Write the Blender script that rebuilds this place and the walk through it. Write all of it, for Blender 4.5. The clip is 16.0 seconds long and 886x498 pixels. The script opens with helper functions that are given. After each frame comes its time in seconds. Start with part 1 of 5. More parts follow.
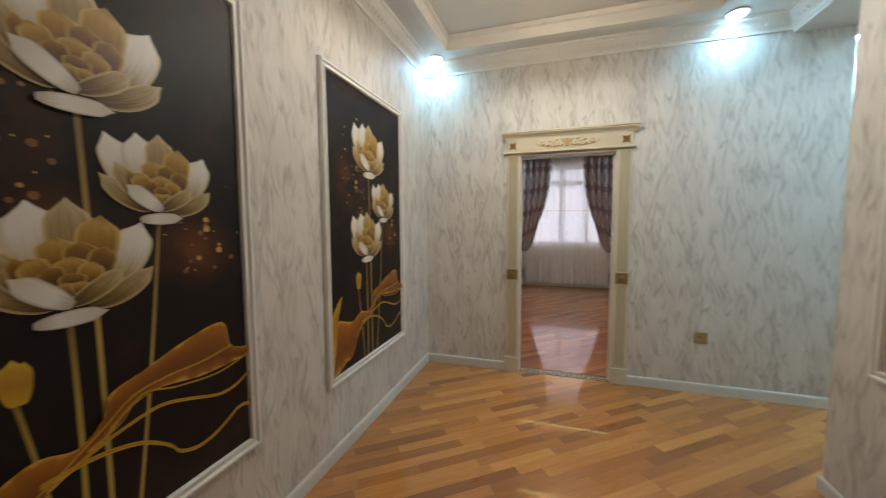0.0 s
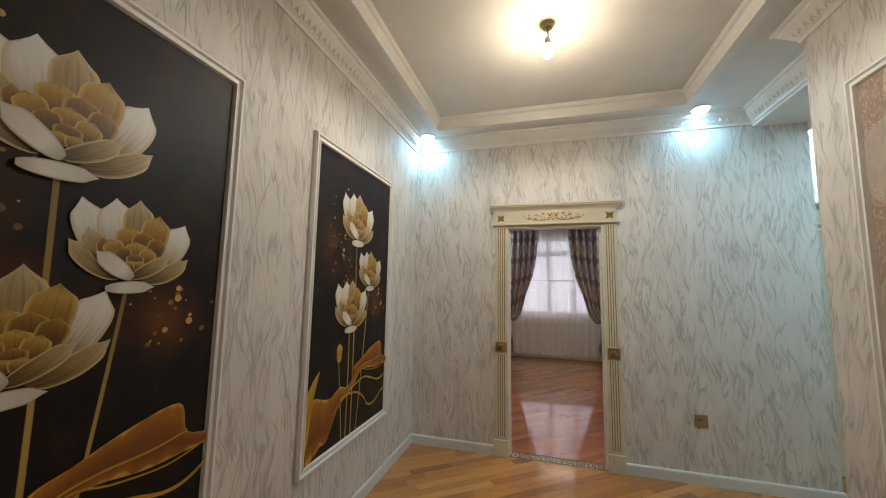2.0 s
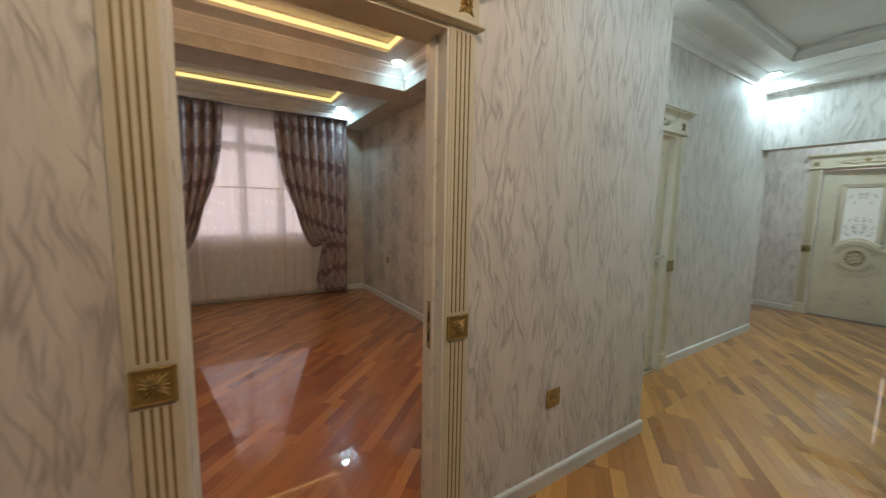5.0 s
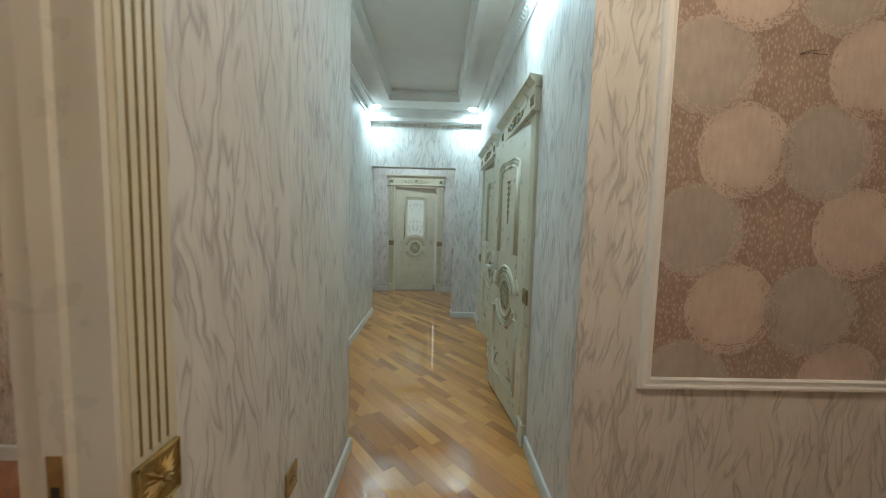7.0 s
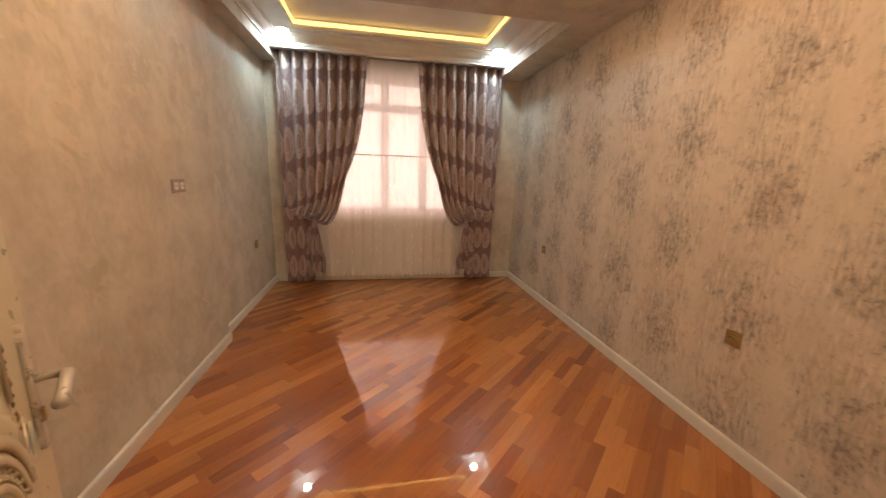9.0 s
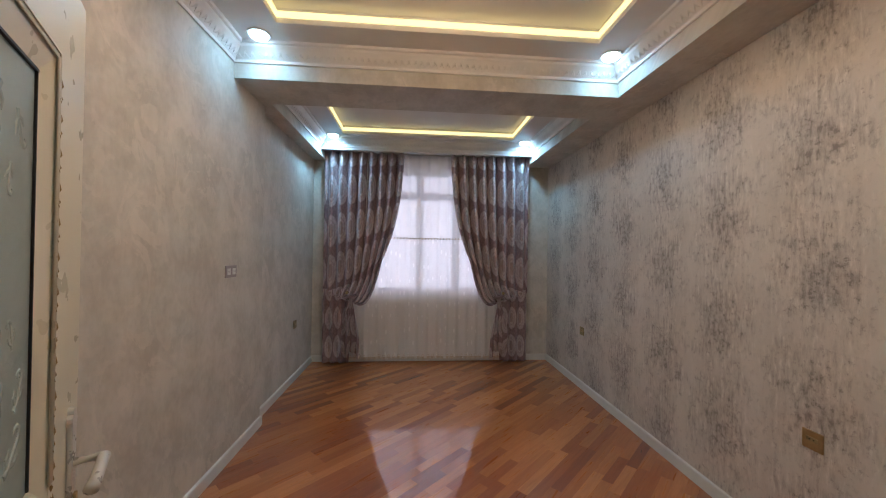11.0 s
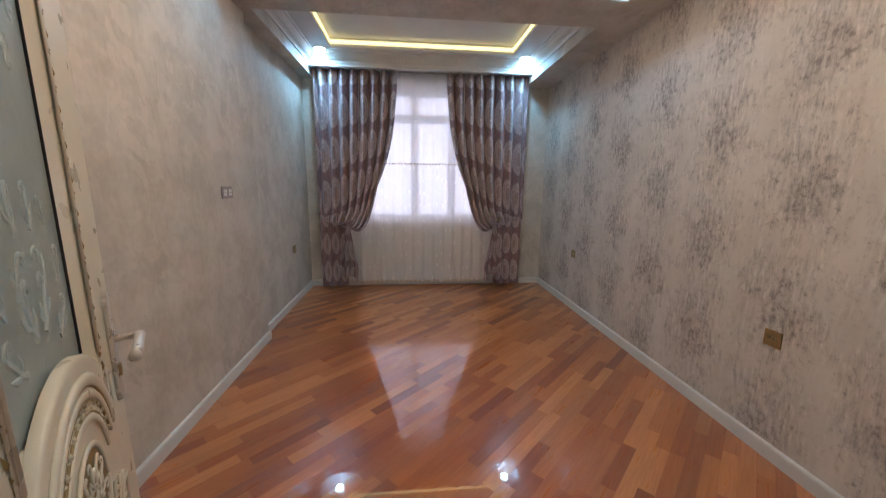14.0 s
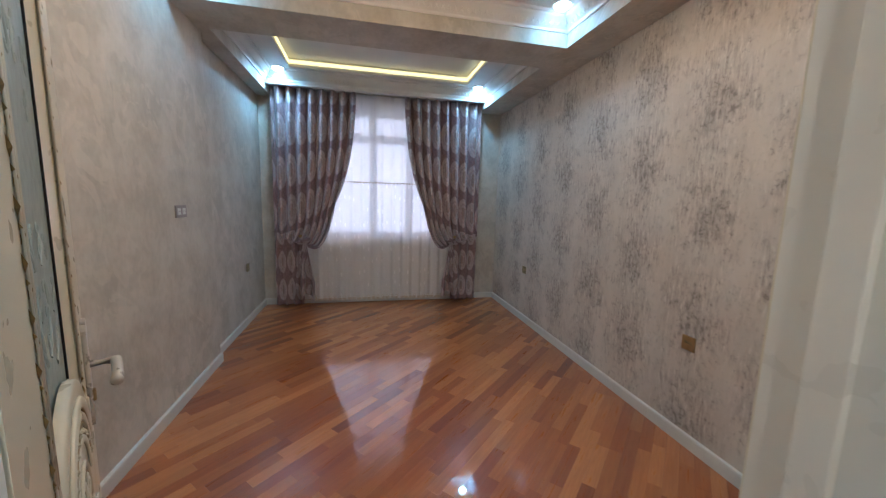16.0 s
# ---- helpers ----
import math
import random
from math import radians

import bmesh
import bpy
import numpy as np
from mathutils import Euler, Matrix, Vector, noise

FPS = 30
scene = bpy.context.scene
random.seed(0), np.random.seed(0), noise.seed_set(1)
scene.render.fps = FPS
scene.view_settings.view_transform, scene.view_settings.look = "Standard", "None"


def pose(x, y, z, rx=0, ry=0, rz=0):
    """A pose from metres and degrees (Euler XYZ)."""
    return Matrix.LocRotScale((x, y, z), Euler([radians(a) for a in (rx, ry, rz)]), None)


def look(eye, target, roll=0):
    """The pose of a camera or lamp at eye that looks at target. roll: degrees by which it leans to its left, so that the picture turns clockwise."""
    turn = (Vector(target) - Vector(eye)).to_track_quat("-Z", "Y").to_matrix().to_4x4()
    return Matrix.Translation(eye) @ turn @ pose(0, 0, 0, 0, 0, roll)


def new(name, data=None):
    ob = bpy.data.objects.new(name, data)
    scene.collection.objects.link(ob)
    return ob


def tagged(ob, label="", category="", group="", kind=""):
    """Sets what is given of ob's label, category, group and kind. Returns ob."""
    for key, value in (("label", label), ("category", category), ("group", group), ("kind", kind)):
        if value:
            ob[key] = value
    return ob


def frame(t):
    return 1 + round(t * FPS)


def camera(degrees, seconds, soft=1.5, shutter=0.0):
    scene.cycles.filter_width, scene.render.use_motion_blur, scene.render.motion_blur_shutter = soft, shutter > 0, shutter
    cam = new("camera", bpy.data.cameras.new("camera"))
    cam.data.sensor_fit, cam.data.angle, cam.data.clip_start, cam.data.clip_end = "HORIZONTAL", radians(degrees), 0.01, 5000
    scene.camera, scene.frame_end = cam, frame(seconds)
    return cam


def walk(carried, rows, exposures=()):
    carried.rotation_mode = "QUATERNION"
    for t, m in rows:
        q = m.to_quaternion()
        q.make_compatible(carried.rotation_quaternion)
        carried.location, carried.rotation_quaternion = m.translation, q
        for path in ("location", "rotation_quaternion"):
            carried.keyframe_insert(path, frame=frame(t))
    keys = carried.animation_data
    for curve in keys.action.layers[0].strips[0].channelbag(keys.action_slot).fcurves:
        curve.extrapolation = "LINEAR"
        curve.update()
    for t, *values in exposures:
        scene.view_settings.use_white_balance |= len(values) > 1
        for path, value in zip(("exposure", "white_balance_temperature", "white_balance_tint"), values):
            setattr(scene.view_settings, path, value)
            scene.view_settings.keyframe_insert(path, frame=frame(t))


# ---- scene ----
cam = camera(102.4, 16.0, soft=1.1, shutter=0.3)
PATH = [
    (0, (-0.078, -3.474, 1.473), (-0.683, -1.574, 1.32), -0.3),
    (0.5, (-0.016, -3.439, 1.451), (-0.258, -1.46, 1.281), -0.3),
    (1, (-0.038, -3.423, 1.433), (-0.259, -1.444, 1.244), 0.1),
    (1.5, (-0.094, -3.451, 1.422), (-0.616, -1.521, 1.348), 0.8),
    (2, (-0.09, -3.432, 1.504), (-0.633, -1.519, 1.719), 1.0),
    (2.5, (-0.229, -3.189, 1.518), (-0.459, -1.202, 1.542), 0.7),
    (3, (-0.341, -2.893, 1.481), (-0.37, -0.895, 1.414), 0.7),
    (3.2, (-0.333, -2.756, 1.479), (-0.355, -0.757, 1.424), -0.7),
    (5.3, (-0.311, -1.018, 1.429), (1.006, 0.468, 1.188), 1.5),
    (5.5, (-0.253, -0.956, 1.439), (1.242, 0.356, 1.233), 1.0),
    (6, (-0.063, -0.761, 1.443), (1.823, -0.12, 1.269), -0.0),
    (6.5, (-0.031, -0.541, 1.442), (1.961, -0.563, 1.257), -0.4),
    (7, (-0.13, -0.512, 1.435), (1.863, -0.549, 1.274), 1.5),
    (7.5, (-0.259, -0.469, 1.426), (1.659, 0.051, 1.197), 0.3),
    (8, (-0.209, -0.235, 1.42), (1.346, 0.992, 1.144), 4.3),
    (8.5, (-0.127, -0.056, 1.48), (0.77, 1.676, 1.039), 4.1),
    (9, (-0.087, 0.003, 1.495), (0.275, 1.926, 1.08), 1.9),
    (9.5, (-0.091, 0.026, 1.502), (0.112, 1.997, 1.233), 0.8),
    (9.7, (-0.094, 0.037, 1.506), (0.098, 2.026, 1.435), 0.5),
    (11.8, (-0.032, -0.09, 1.527), (0.114, 1.905, 1.547), 0.7),
    (12, (-0.042, -0.094, 1.51), (0.106, 1.9, 1.461), 0.4),
    (12.5, (-0.053, -0.106, 1.462), (0.11, 1.875, 1.236), 0.4),
    (13, (-0.046, -0.115, 1.417), (0.135, 1.837, 1.02), 0.7),
    (13.5, (-0.055, -0.104, 1.403), (0.122, 1.829, 0.923), 0.5),
    (14, (-0.065, -0.087, 1.436), (0.125, 1.872, 1.078), 0.7),
    (14.5, (-0.047, -0.105, 1.464), (0.124, 1.88, 1.288), 0.5),
    (15, (-0.05, -0.121, 1.476), (0.158, 1.86, 1.301), 0.1),
    (15.5, (-0.088, -0.163, 1.491), (0.176, 1.812, 1.315), -0.1),
    (16, (-0.11, -0.213, 1.487), (0.324, 1.721, 1.216), 1.6),
]
EXPOSURE = [
    (0, 0.16, 5650, 5), (1.0, 0.09, 5600, 5), (2.0, 0.03, 5700, 5), (3.2, -0.11, 5800, 6), (5.3, -0.19, 6800, 14), (6.5, -0.13, 6020, 6), (7.2, -0.12, 6500, 9), (8.0, -0.02, 7450, 15), (8.5, 0.38, 9200, 27),
    (9.0, 0.59, 8950, 26), (9.5, 0.46, 7200, 17), (9.7, 0.36, 6550, 15), (11.8, 0.14, 5280, 9), (12.0, 0.14, 5280, 9), (12.5, 0.28, 5370, 10), (13.5, 0.40, 5400, 12), (14.0, 0.44, 5220, 10), (14.5, 0.36, 5020, 8), (16.0, 0.32, 4920, 6),
]
walk(cam, [(t, look(eye, target, roll)) for t, eye, target, roll in PATH], EXPOSURE)

# ---- world and lights ----
world = bpy.data.worlds.new("world")
scene.world = world
world.use_nodes = True
wn = world.node_tree.nodes
sky = wn.new("ShaderNodeTexSky")
sky.sky_type, sky.sun_disc = "NISHITA", False
sky.sun_elevation, sky.sun_rotation = radians(40), radians(150)
world.node_tree.links.new(sky.outputs[0], wn["Background"].inputs[0])
wn["Background"].inputs[1].default_value = 0.12

COOL = (0.48, 0.82, 1.0)
WARM = (1.0, 0.85, 0.68)
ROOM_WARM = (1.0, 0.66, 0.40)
SPOT_HALL, SPOT_ROOM, SPOT_CORR = 3.3, 3.0, 10.0


def lamp(name, kind, place, power, color, size=0.1, target=None, spread=None):
    data = bpy.data.lights.new(name, kind)
    data.energy, data.color = power, color
    if kind == "AREA":
        data.shape, data.size = "DISK", size
        if spread:
            data.spread = radians(spread)
    elif kind == "POINT":
        data.shadow_soft_size = size
    ob = new(name, data)
    ob.matrix_world = look(place, target) if target else Matrix.Translation(place)
    return ob


# ---- small builders ----
def obj(name, bm, material, parent=None, label="", smooth=False):
    me = bpy.data.meshes.new(name)
    bmesh.ops.recalc_face_normals(bm, faces=bm.faces)
    bm.to_mesh(me)
    bm.free()
    for m in (material if isinstance(material, (list, tuple)) else [material]):
        me.materials.append(m)
    if smooth:
        me.polygons.foreach_set("use_smooth", [True] * len(me.polygons))
    ob = new(name, me)
    if parent is not None:
        ob.parent = parent
    if label:
        ob["label"] = label
    return ob


part = obj


def empty(name, m=None):
    ob = new(name)
    ob.empty_display_size = 0.1
    if m is not None:
        ob.matrix_world = m
    return ob


def structure(name, bm, material, label, category):
    return tagged(obj(name, bm, material), label, category, kind="structure")


def box(bm, x0, x1, y0, y1, z0, z1, bevel=0.0):
    r = bmesh.ops.create_cube(bm, size=1)
    vs = r["verts"]
    for v in vs:
        v.co = Vector((x0 + (v.co.x + .5) * (x1 - x0), y0 + (v.co.y + .5) * (y1 - y0), z0 + (v.co.z + .5) * (z1 - z0)))
    if bevel:
        es = list({e for v in vs for e in v.link_edges})
        bmesh.ops.bevel(bm, geom=es, offset=bevel, segments=2, affect="EDGES", profile=0.6)
    return bm


def boxes(*args, bevel=0.0):
    bm = bmesh.new()
    for a in args:
        box(bm, *a, bevel=bevel)
    return bm


def sweep(bm, profile, a, b, out, mitre=(0, 0)):
    """Extrudes a profile of (off, z) pairs from a to b (x, y); off goes along out. mitre: how much each end runs on per metre of off."""
    a, b, out = Vector((*a, 0)), Vector((*b, 0)), Vector((*out, 0))
    way = (b - a).normalized()
    rings = []
    for end, k, s in ((a, mitre[0], -1), (b, mitre[1], 1)):
        rings.append([bm.verts.new(end + out * o + way * (s * k * o) + Vector((0, 0, z))) for o, z in profile])
    n = len(profile)
    for i in range(n):
        j = (i + 1) % n
        bm.faces.new((rings[0][i], rings[0][j], rings[1][j], rings[1][i]))
    bm.faces.new(rings[0][::-1])
    bm.faces.new(rings[1])
    return bm


def ring_sweep(bm, profile, x0, x1, y0, y1, inward=True):
    """A closed moulding round a rectangle; off runs inward (or outward)."""
    s = 1 if inward else -1
    k = -s
    sweep(bm, profile, (x0, y0), (x1, y0), (0, s), (k, k))
    sweep(bm, profile, (x1, y1), (x0, y1), (0, -s), (k, k))
    sweep(bm, profile, (x1, y0), (x1, y1), (-s, 0), (k, k))
    sweep(bm, profile, (x0, y1), (x0, y0), (s, 0), (k, k))
    return bm


def tube(bm, pts, radii, sides=6, squash=1.0):
    """A tapered tube along pts."""
    rings = []
    n = len(pts)
    for i, p in enumerate(pts):
        p = Vector(p)
        t = (Vector(pts[min(i + 1, n - 1)]) - Vector(pts[max(i - 1, 0)])).normalized()
        u = t.cross(Vector((0, 1, 0)))
        u = u.normalized() if u.length > 1e-4 else Vector((1, 0, 0))
        w = t.cross(u)
        r = radii[i] if isinstance(radii, (list, tuple)) else radii
        rings.append([bm.verts.new(p + u * (r * math.cos(a)) + w * (r * squash * math.sin(a))) for a in (2 * math.pi * k / sides for k in range(sides))])
    for i in range(n - 1):
        for k in range(sides):
            j = (k + 1) % sides
            bm.faces.new((rings[i][k], rings[i][j], rings[i + 1][j], rings[i + 1][k]))
    bm.faces.new(rings[0][::-1])
    bm.faces.new(rings[-1])
    return bm


def disc(bm, c, r, y0, y1, sides=24, rz=None):
    """A flat round boss in the xz plane, from y0 to y1."""
    a = [bm.verts.new((c[0] + r * math.cos(t), y0, c[1] + (rz or r) * math.sin(t))) for t in (2 * math.pi * k / sides for k in range(sides))]
    b = [bm.verts.new((c[0] + (v.co.x - c[0]) * .9, y1, c[1] + (v.co.z - c[1]) * .9)) for v in a]
    for i in range(sides):
        bm.faces.new((a[i], a[(i + 1) % sides], b[(i + 1) % sides], b[i]))
    bm.faces.new(b)
    bm.faces.new(a[::-1])
    return bm


# ---- materials ----
class Nodes:
    def __init__(self, name, rough=0.5, metal=0.0, spec=0.5, coat=0.0):
        self.m = bpy.data.materials.new(name)
        self.m.use_nodes = True
        self.t = self.m.node_tree
        self.b = self.t.nodes["Principled BSDF"]
        self.b.inputs["Roughness"].default_value = rough
        self.b.inputs["Metallic"].default_value = metal
        self.b.inputs["Specular IOR Level"].default_value = spec
        self.b.inputs["Coat Weight"].default_value = coat
        self.b.inputs["Coat Roughness"].default_value = 0.05

    def put(self, sock, v):
        if hasattr(v, "is_linked"):
            self.t.links.new(v, sock)
        elif isinstance(v, tuple) and len(v) == 3 and sock.type == "RGBA":
            sock.default_value = (*v, 1)
        else:
            sock.default_value = v

    def coord(self, which="Object"):
        return self.t.nodes.new("ShaderNodeTexCoord").outputs[which]

    def map(self, vec, scale=(1, 1, 1), loc=(0, 0, 0), rot=(0, 0, 0)):
        n = self.t.nodes.new("ShaderNodeMapping")
        self.put(n.inputs["Vector"], vec)
        n.inputs["Scale"].default_value, n.inputs["Location"].default_value, n.inputs["Rotation"].default_value = scale, loc, rot
        return n.outputs[0]

    def noise(self, vec, scale=5, detail=3, rough=0.5, dist=0.0, color=False):
        n = self.t.nodes.new("ShaderNodeTexNoise")
        self.put(n.inputs["Vector"], vec)
        for k, v in (("Scale", scale), ("Detail", detail), ("Roughness", rough), ("Distortion", dist)):
            self.put(n.inputs[k], v)
        return n.outputs["Color" if color else "Fac"]

    def voronoi(self, vec, scale=5, out="Distance", feature="F1", rand=1.0):
        n = self.t.nodes.new("ShaderNodeTexVoronoi")
        n.feature = feature
        self.put(n.inputs["Vector"], vec)
        n.inputs["Scale"].default_value, n.inputs["Randomness"].default_value = scale, rand
        return n.outputs[out]

    def math(self, op, a, b=0.0, c=0.0, clamp=False):
        n = self.t.nodes.new("ShaderNodeMath")
        n.operation, n.use_clamp = op, clamp
        for s, v in zip(n.inputs, (a, b, c)):
            self.put(s, v)
        return n.outputs[0]

    def ramp(self, fac, *stops):
        n = self.t.nodes.new("ShaderNodeValToRGB")
        self.put(n.inputs[0], fac)
        e = n.color_ramp.elements
        while len(e) < len(stops):
            e.new(0.5)
        for el, (p, c) in zip(e, stops):
            el.position = p
            el.color = (*c, 1) if isinstance(c, tuple) else (c, c, c, 1)
        return n.outputs[0]

    def mix(self, fac, a, b, blend="MIX"):
        n = self.t.nodes.new("ShaderNodeMix")
        n.data_type, n.blend_type = "RGBA", blend
        self.put(n.inputs[0], fac)
        self.put(n.inputs[6], a)
        self.put(n.inputs[7], b)
        return n.outputs[2]

    def xyz(self, vec):
        n = self.t.nodes.new("ShaderNodeSeparateXYZ")
        self.put(n.inputs[0], vec)
        return n.outputs

    def join(self, x, y, z):
        n = self.t.nodes.new("ShaderNodeCombineXYZ")
        for s, v in zip(n.inputs, (x, y, z)):
            self.put(s, v)
        return n.outputs[0]

    def bump(self, h, strength=0.3, dist=0.01):
        n = self.t.nodes.new("ShaderNodeBump")
        n.inputs["Strength"].default_value, n.inputs["Distance"].default_value = strength, dist
        self.put(n.inputs["Height"], h)
        self.put(self.b.inputs["Normal"], n.outputs[0])

    def set(self, **kw):
        for k, v in kw.items():
            self.put(self.b.inputs[k.replace("_", " ")], v)
        return self.m

    def wall_plane(self):
        """Coordinates that run along an upright wall: (along, 0, up)."""
        c = self.xyz(self.coord())
        return self.math("ADD", c[0], c[1]), c[2]


def plain(name, col, rough=0.5, metal=0.0, var=0.06, scale=6, bump=0.05, spec=0.5):
    n = Nodes(name, rough, metal, spec)
    c = n.coord()
    f = n.noise(c, scale, 4)
    lo, hi = tuple(v * (1 - var) for v in col), tuple(min(1, v * (1 + var)) for v in col)
    n.bump(n.noise(c, scale * 25, 2), bump, 0.002)
    r = n.math("MULTIPLY_ADD", n.noise(c, scale * 2, 3), 0.2, rough - 0.1, clamp=True)
    return n.set(Base_Color=n.ramp(f, (0.3, lo), (0.7, hi)), Roughness=r)


def make_stroke_paper(name, base, hi, stroke):
    """Cream paper with thin leaning grey brush strokes, soft on one side, and glitter along them."""
    n = Nodes(name, 0.55, spec=0.35)
    h, z = n.wall_plane()
    warp = n.noise(n.join(n.math("MULTIPLY", h, 2.2), 0.0, n.math("MULTIPLY", z, 2.6)), 2.0, 2)
    hw = n.math("ADD", h, n.math("MULTIPLY", n.math("SUBTRACT", warp, 0.5), 0.075))
    hair = n.noise(n.join(n.math("MULTIPLY", hw, 130.0), 1.0, n.math("MULTIPLY", z, 9.0)), 1.0, 2)
    mask, edge = None, None
    for k, (slant, fx, fz, lo, hi_) in enumerate(((0.24, 24.0, 2.2, 0.45, 0.57), (-0.15, 22.0, 2.2, 0.45, 0.57), (0.04, 29.0, 3.0, 0.49, 0.60))):
        lean = n.math("ADD", hw, n.math("MULTIPLY", z, slant))
        a = n.noise(n.join(n.math("MULTIPLY", lean, fx), 3.7 * k, n.math("MULTIPLY", z, fz)), 1.0, 1.0, 0.35)
        d = n.math("SUBTRACT", a, 0.5)
        gate = n.ramp(n.noise(n.join(n.math("MULTIPLY", lean, 9.0), 9.0 + 2.3 * k, n.math("MULTIPLY", z, 4.2)), 1.0, 2), (lo, 0.0), (hi_, 1.0))
        soft = n.math("MULTIPLY", n.ramp(d, (0.0, 0.0), (0.018, 1.0), (0.05, 0.55), (0.11, 0.0)), gate)
        crisp = n.math("MULTIPLY", n.ramp(n.math("ABSOLUTE", n.math("SUBTRACT", d, 0.012)), (0.006, 1.0), (0.035, 0.0)), gate)
        mask = soft if mask is None else n.math("MAXIMUM", mask, soft)
        edge = crisp if edge is None else n.math("MAXIMUM", edge, crisp)
    streaky = n.math("MULTIPLY", mask, n.math("MULTIPLY_ADD", hair, 1.3, 0.30), clamp=True)
    cloud = n.noise(n.join(n.math("MULTIPLY", h, 3.0), 0.0, z), 2.5, 4)
    ground = n.mix(n.ramp(cloud, (0.35, 0.0), (0.65, 1.0)), base, hi)
    ground = n.mix(n.math("MULTIPLY", n.ramp(hair, (0.45, 0.0), (0.72, 1.0)), 0.10), ground, stroke)
    col = n.mix(n.math("MULTIPLY", streaky, 0.56), ground, stroke)
    col = n.mix(n.math("MULTIPLY", edge, 0.36), col, tuple(v * 0.72 for v in stroke))
    glit = n.math("MULTIPLY", n.ramp(n.voronoi(n.coord(), 210), (0.0, 1.0), (0.20, 0.0)), n.ramp(n.math("MULTIPLY", edge, cloud), (0.22, 0.0), (0.42, 1.0)))
    col = n.mix(glit, col, (0.92, 0.92, 0.90))
    n.bump(n.math("ADD", n.math("MULTIPLY", n.math("ADD", mask, edge), -0.8), n.math("ADD", n.math("MULTIPLY", n.noise(n.coord(), 160, 2), 0.7), n.math("MULTIPLY", hair, 0.6))), 0.30, 0.003)
    return n.set(Base_Color=col, Roughness=n.math("SUBTRACT", 0.6, n.math("MULTIPLY", glit, 0.45)))


M_PAPER = make_stroke_paper("stroke_wallpaper", (0.64, 0.61, 0.565), (0.72, 0.69, 0.645), (0.37, 0.355, 0.335))


def make_room_paper(name="beige_wallpaper", level=False):
    """Beige paper with a soft mottle."""
    n = Nodes(name, 0.6, spec=0.3)
    h, z = n.wall_plane()
    if level:
        c = n.xyz(n.coord())
        h, z = c[0], n.math("ADD", c[1], c[2])
    v = n.join(n.math("MULTIPLY", h, 1.15), 0.0, z)
    f = n.noise(v, 3.2, 6, 0.62)
    g = n.noise(n.join(n.math("MULTIPLY", h, 9.0), 0.0, n.math("MULTIPLY", z, 5.0)), 4, 4)
    k = n.math("ADD", n.math("MULTIPLY", f, 0.75), n.math("MULTIPLY", g, 0.25))
    col = n.ramp(k, (0.40, (0.485, 0.46, 0.40)), (0.5, (0.555, 0.53, 0.465)), (0.60, (0.62, 0.595, 0.53)))
    # paler trowelled flakes with crisp edges
    flake = n.noise(n.join(n.math("MULTIPLY", h, 5.0), 4.0, n.math("MULTIPLY", n.math("ADD", z, n.math("MULTIPLY", h, 0.4)), 4.0)), 1.0, 6, 0.68, 1.2)
    gate = n.ramp(n.noise(v, 1.3, 2), (0.42, 0.25), (0.6, 1.0))
    col = n.mix(n.math("MULTIPLY", n.ramp(flake, (0.53, 0.0), (0.555, 0.50), (0.70, 0.36)), gate), col, (0.70, 0.655, 0.575))
    n.bump(g, 0.2, 0.003)
    return n.set(Base_Color=col)


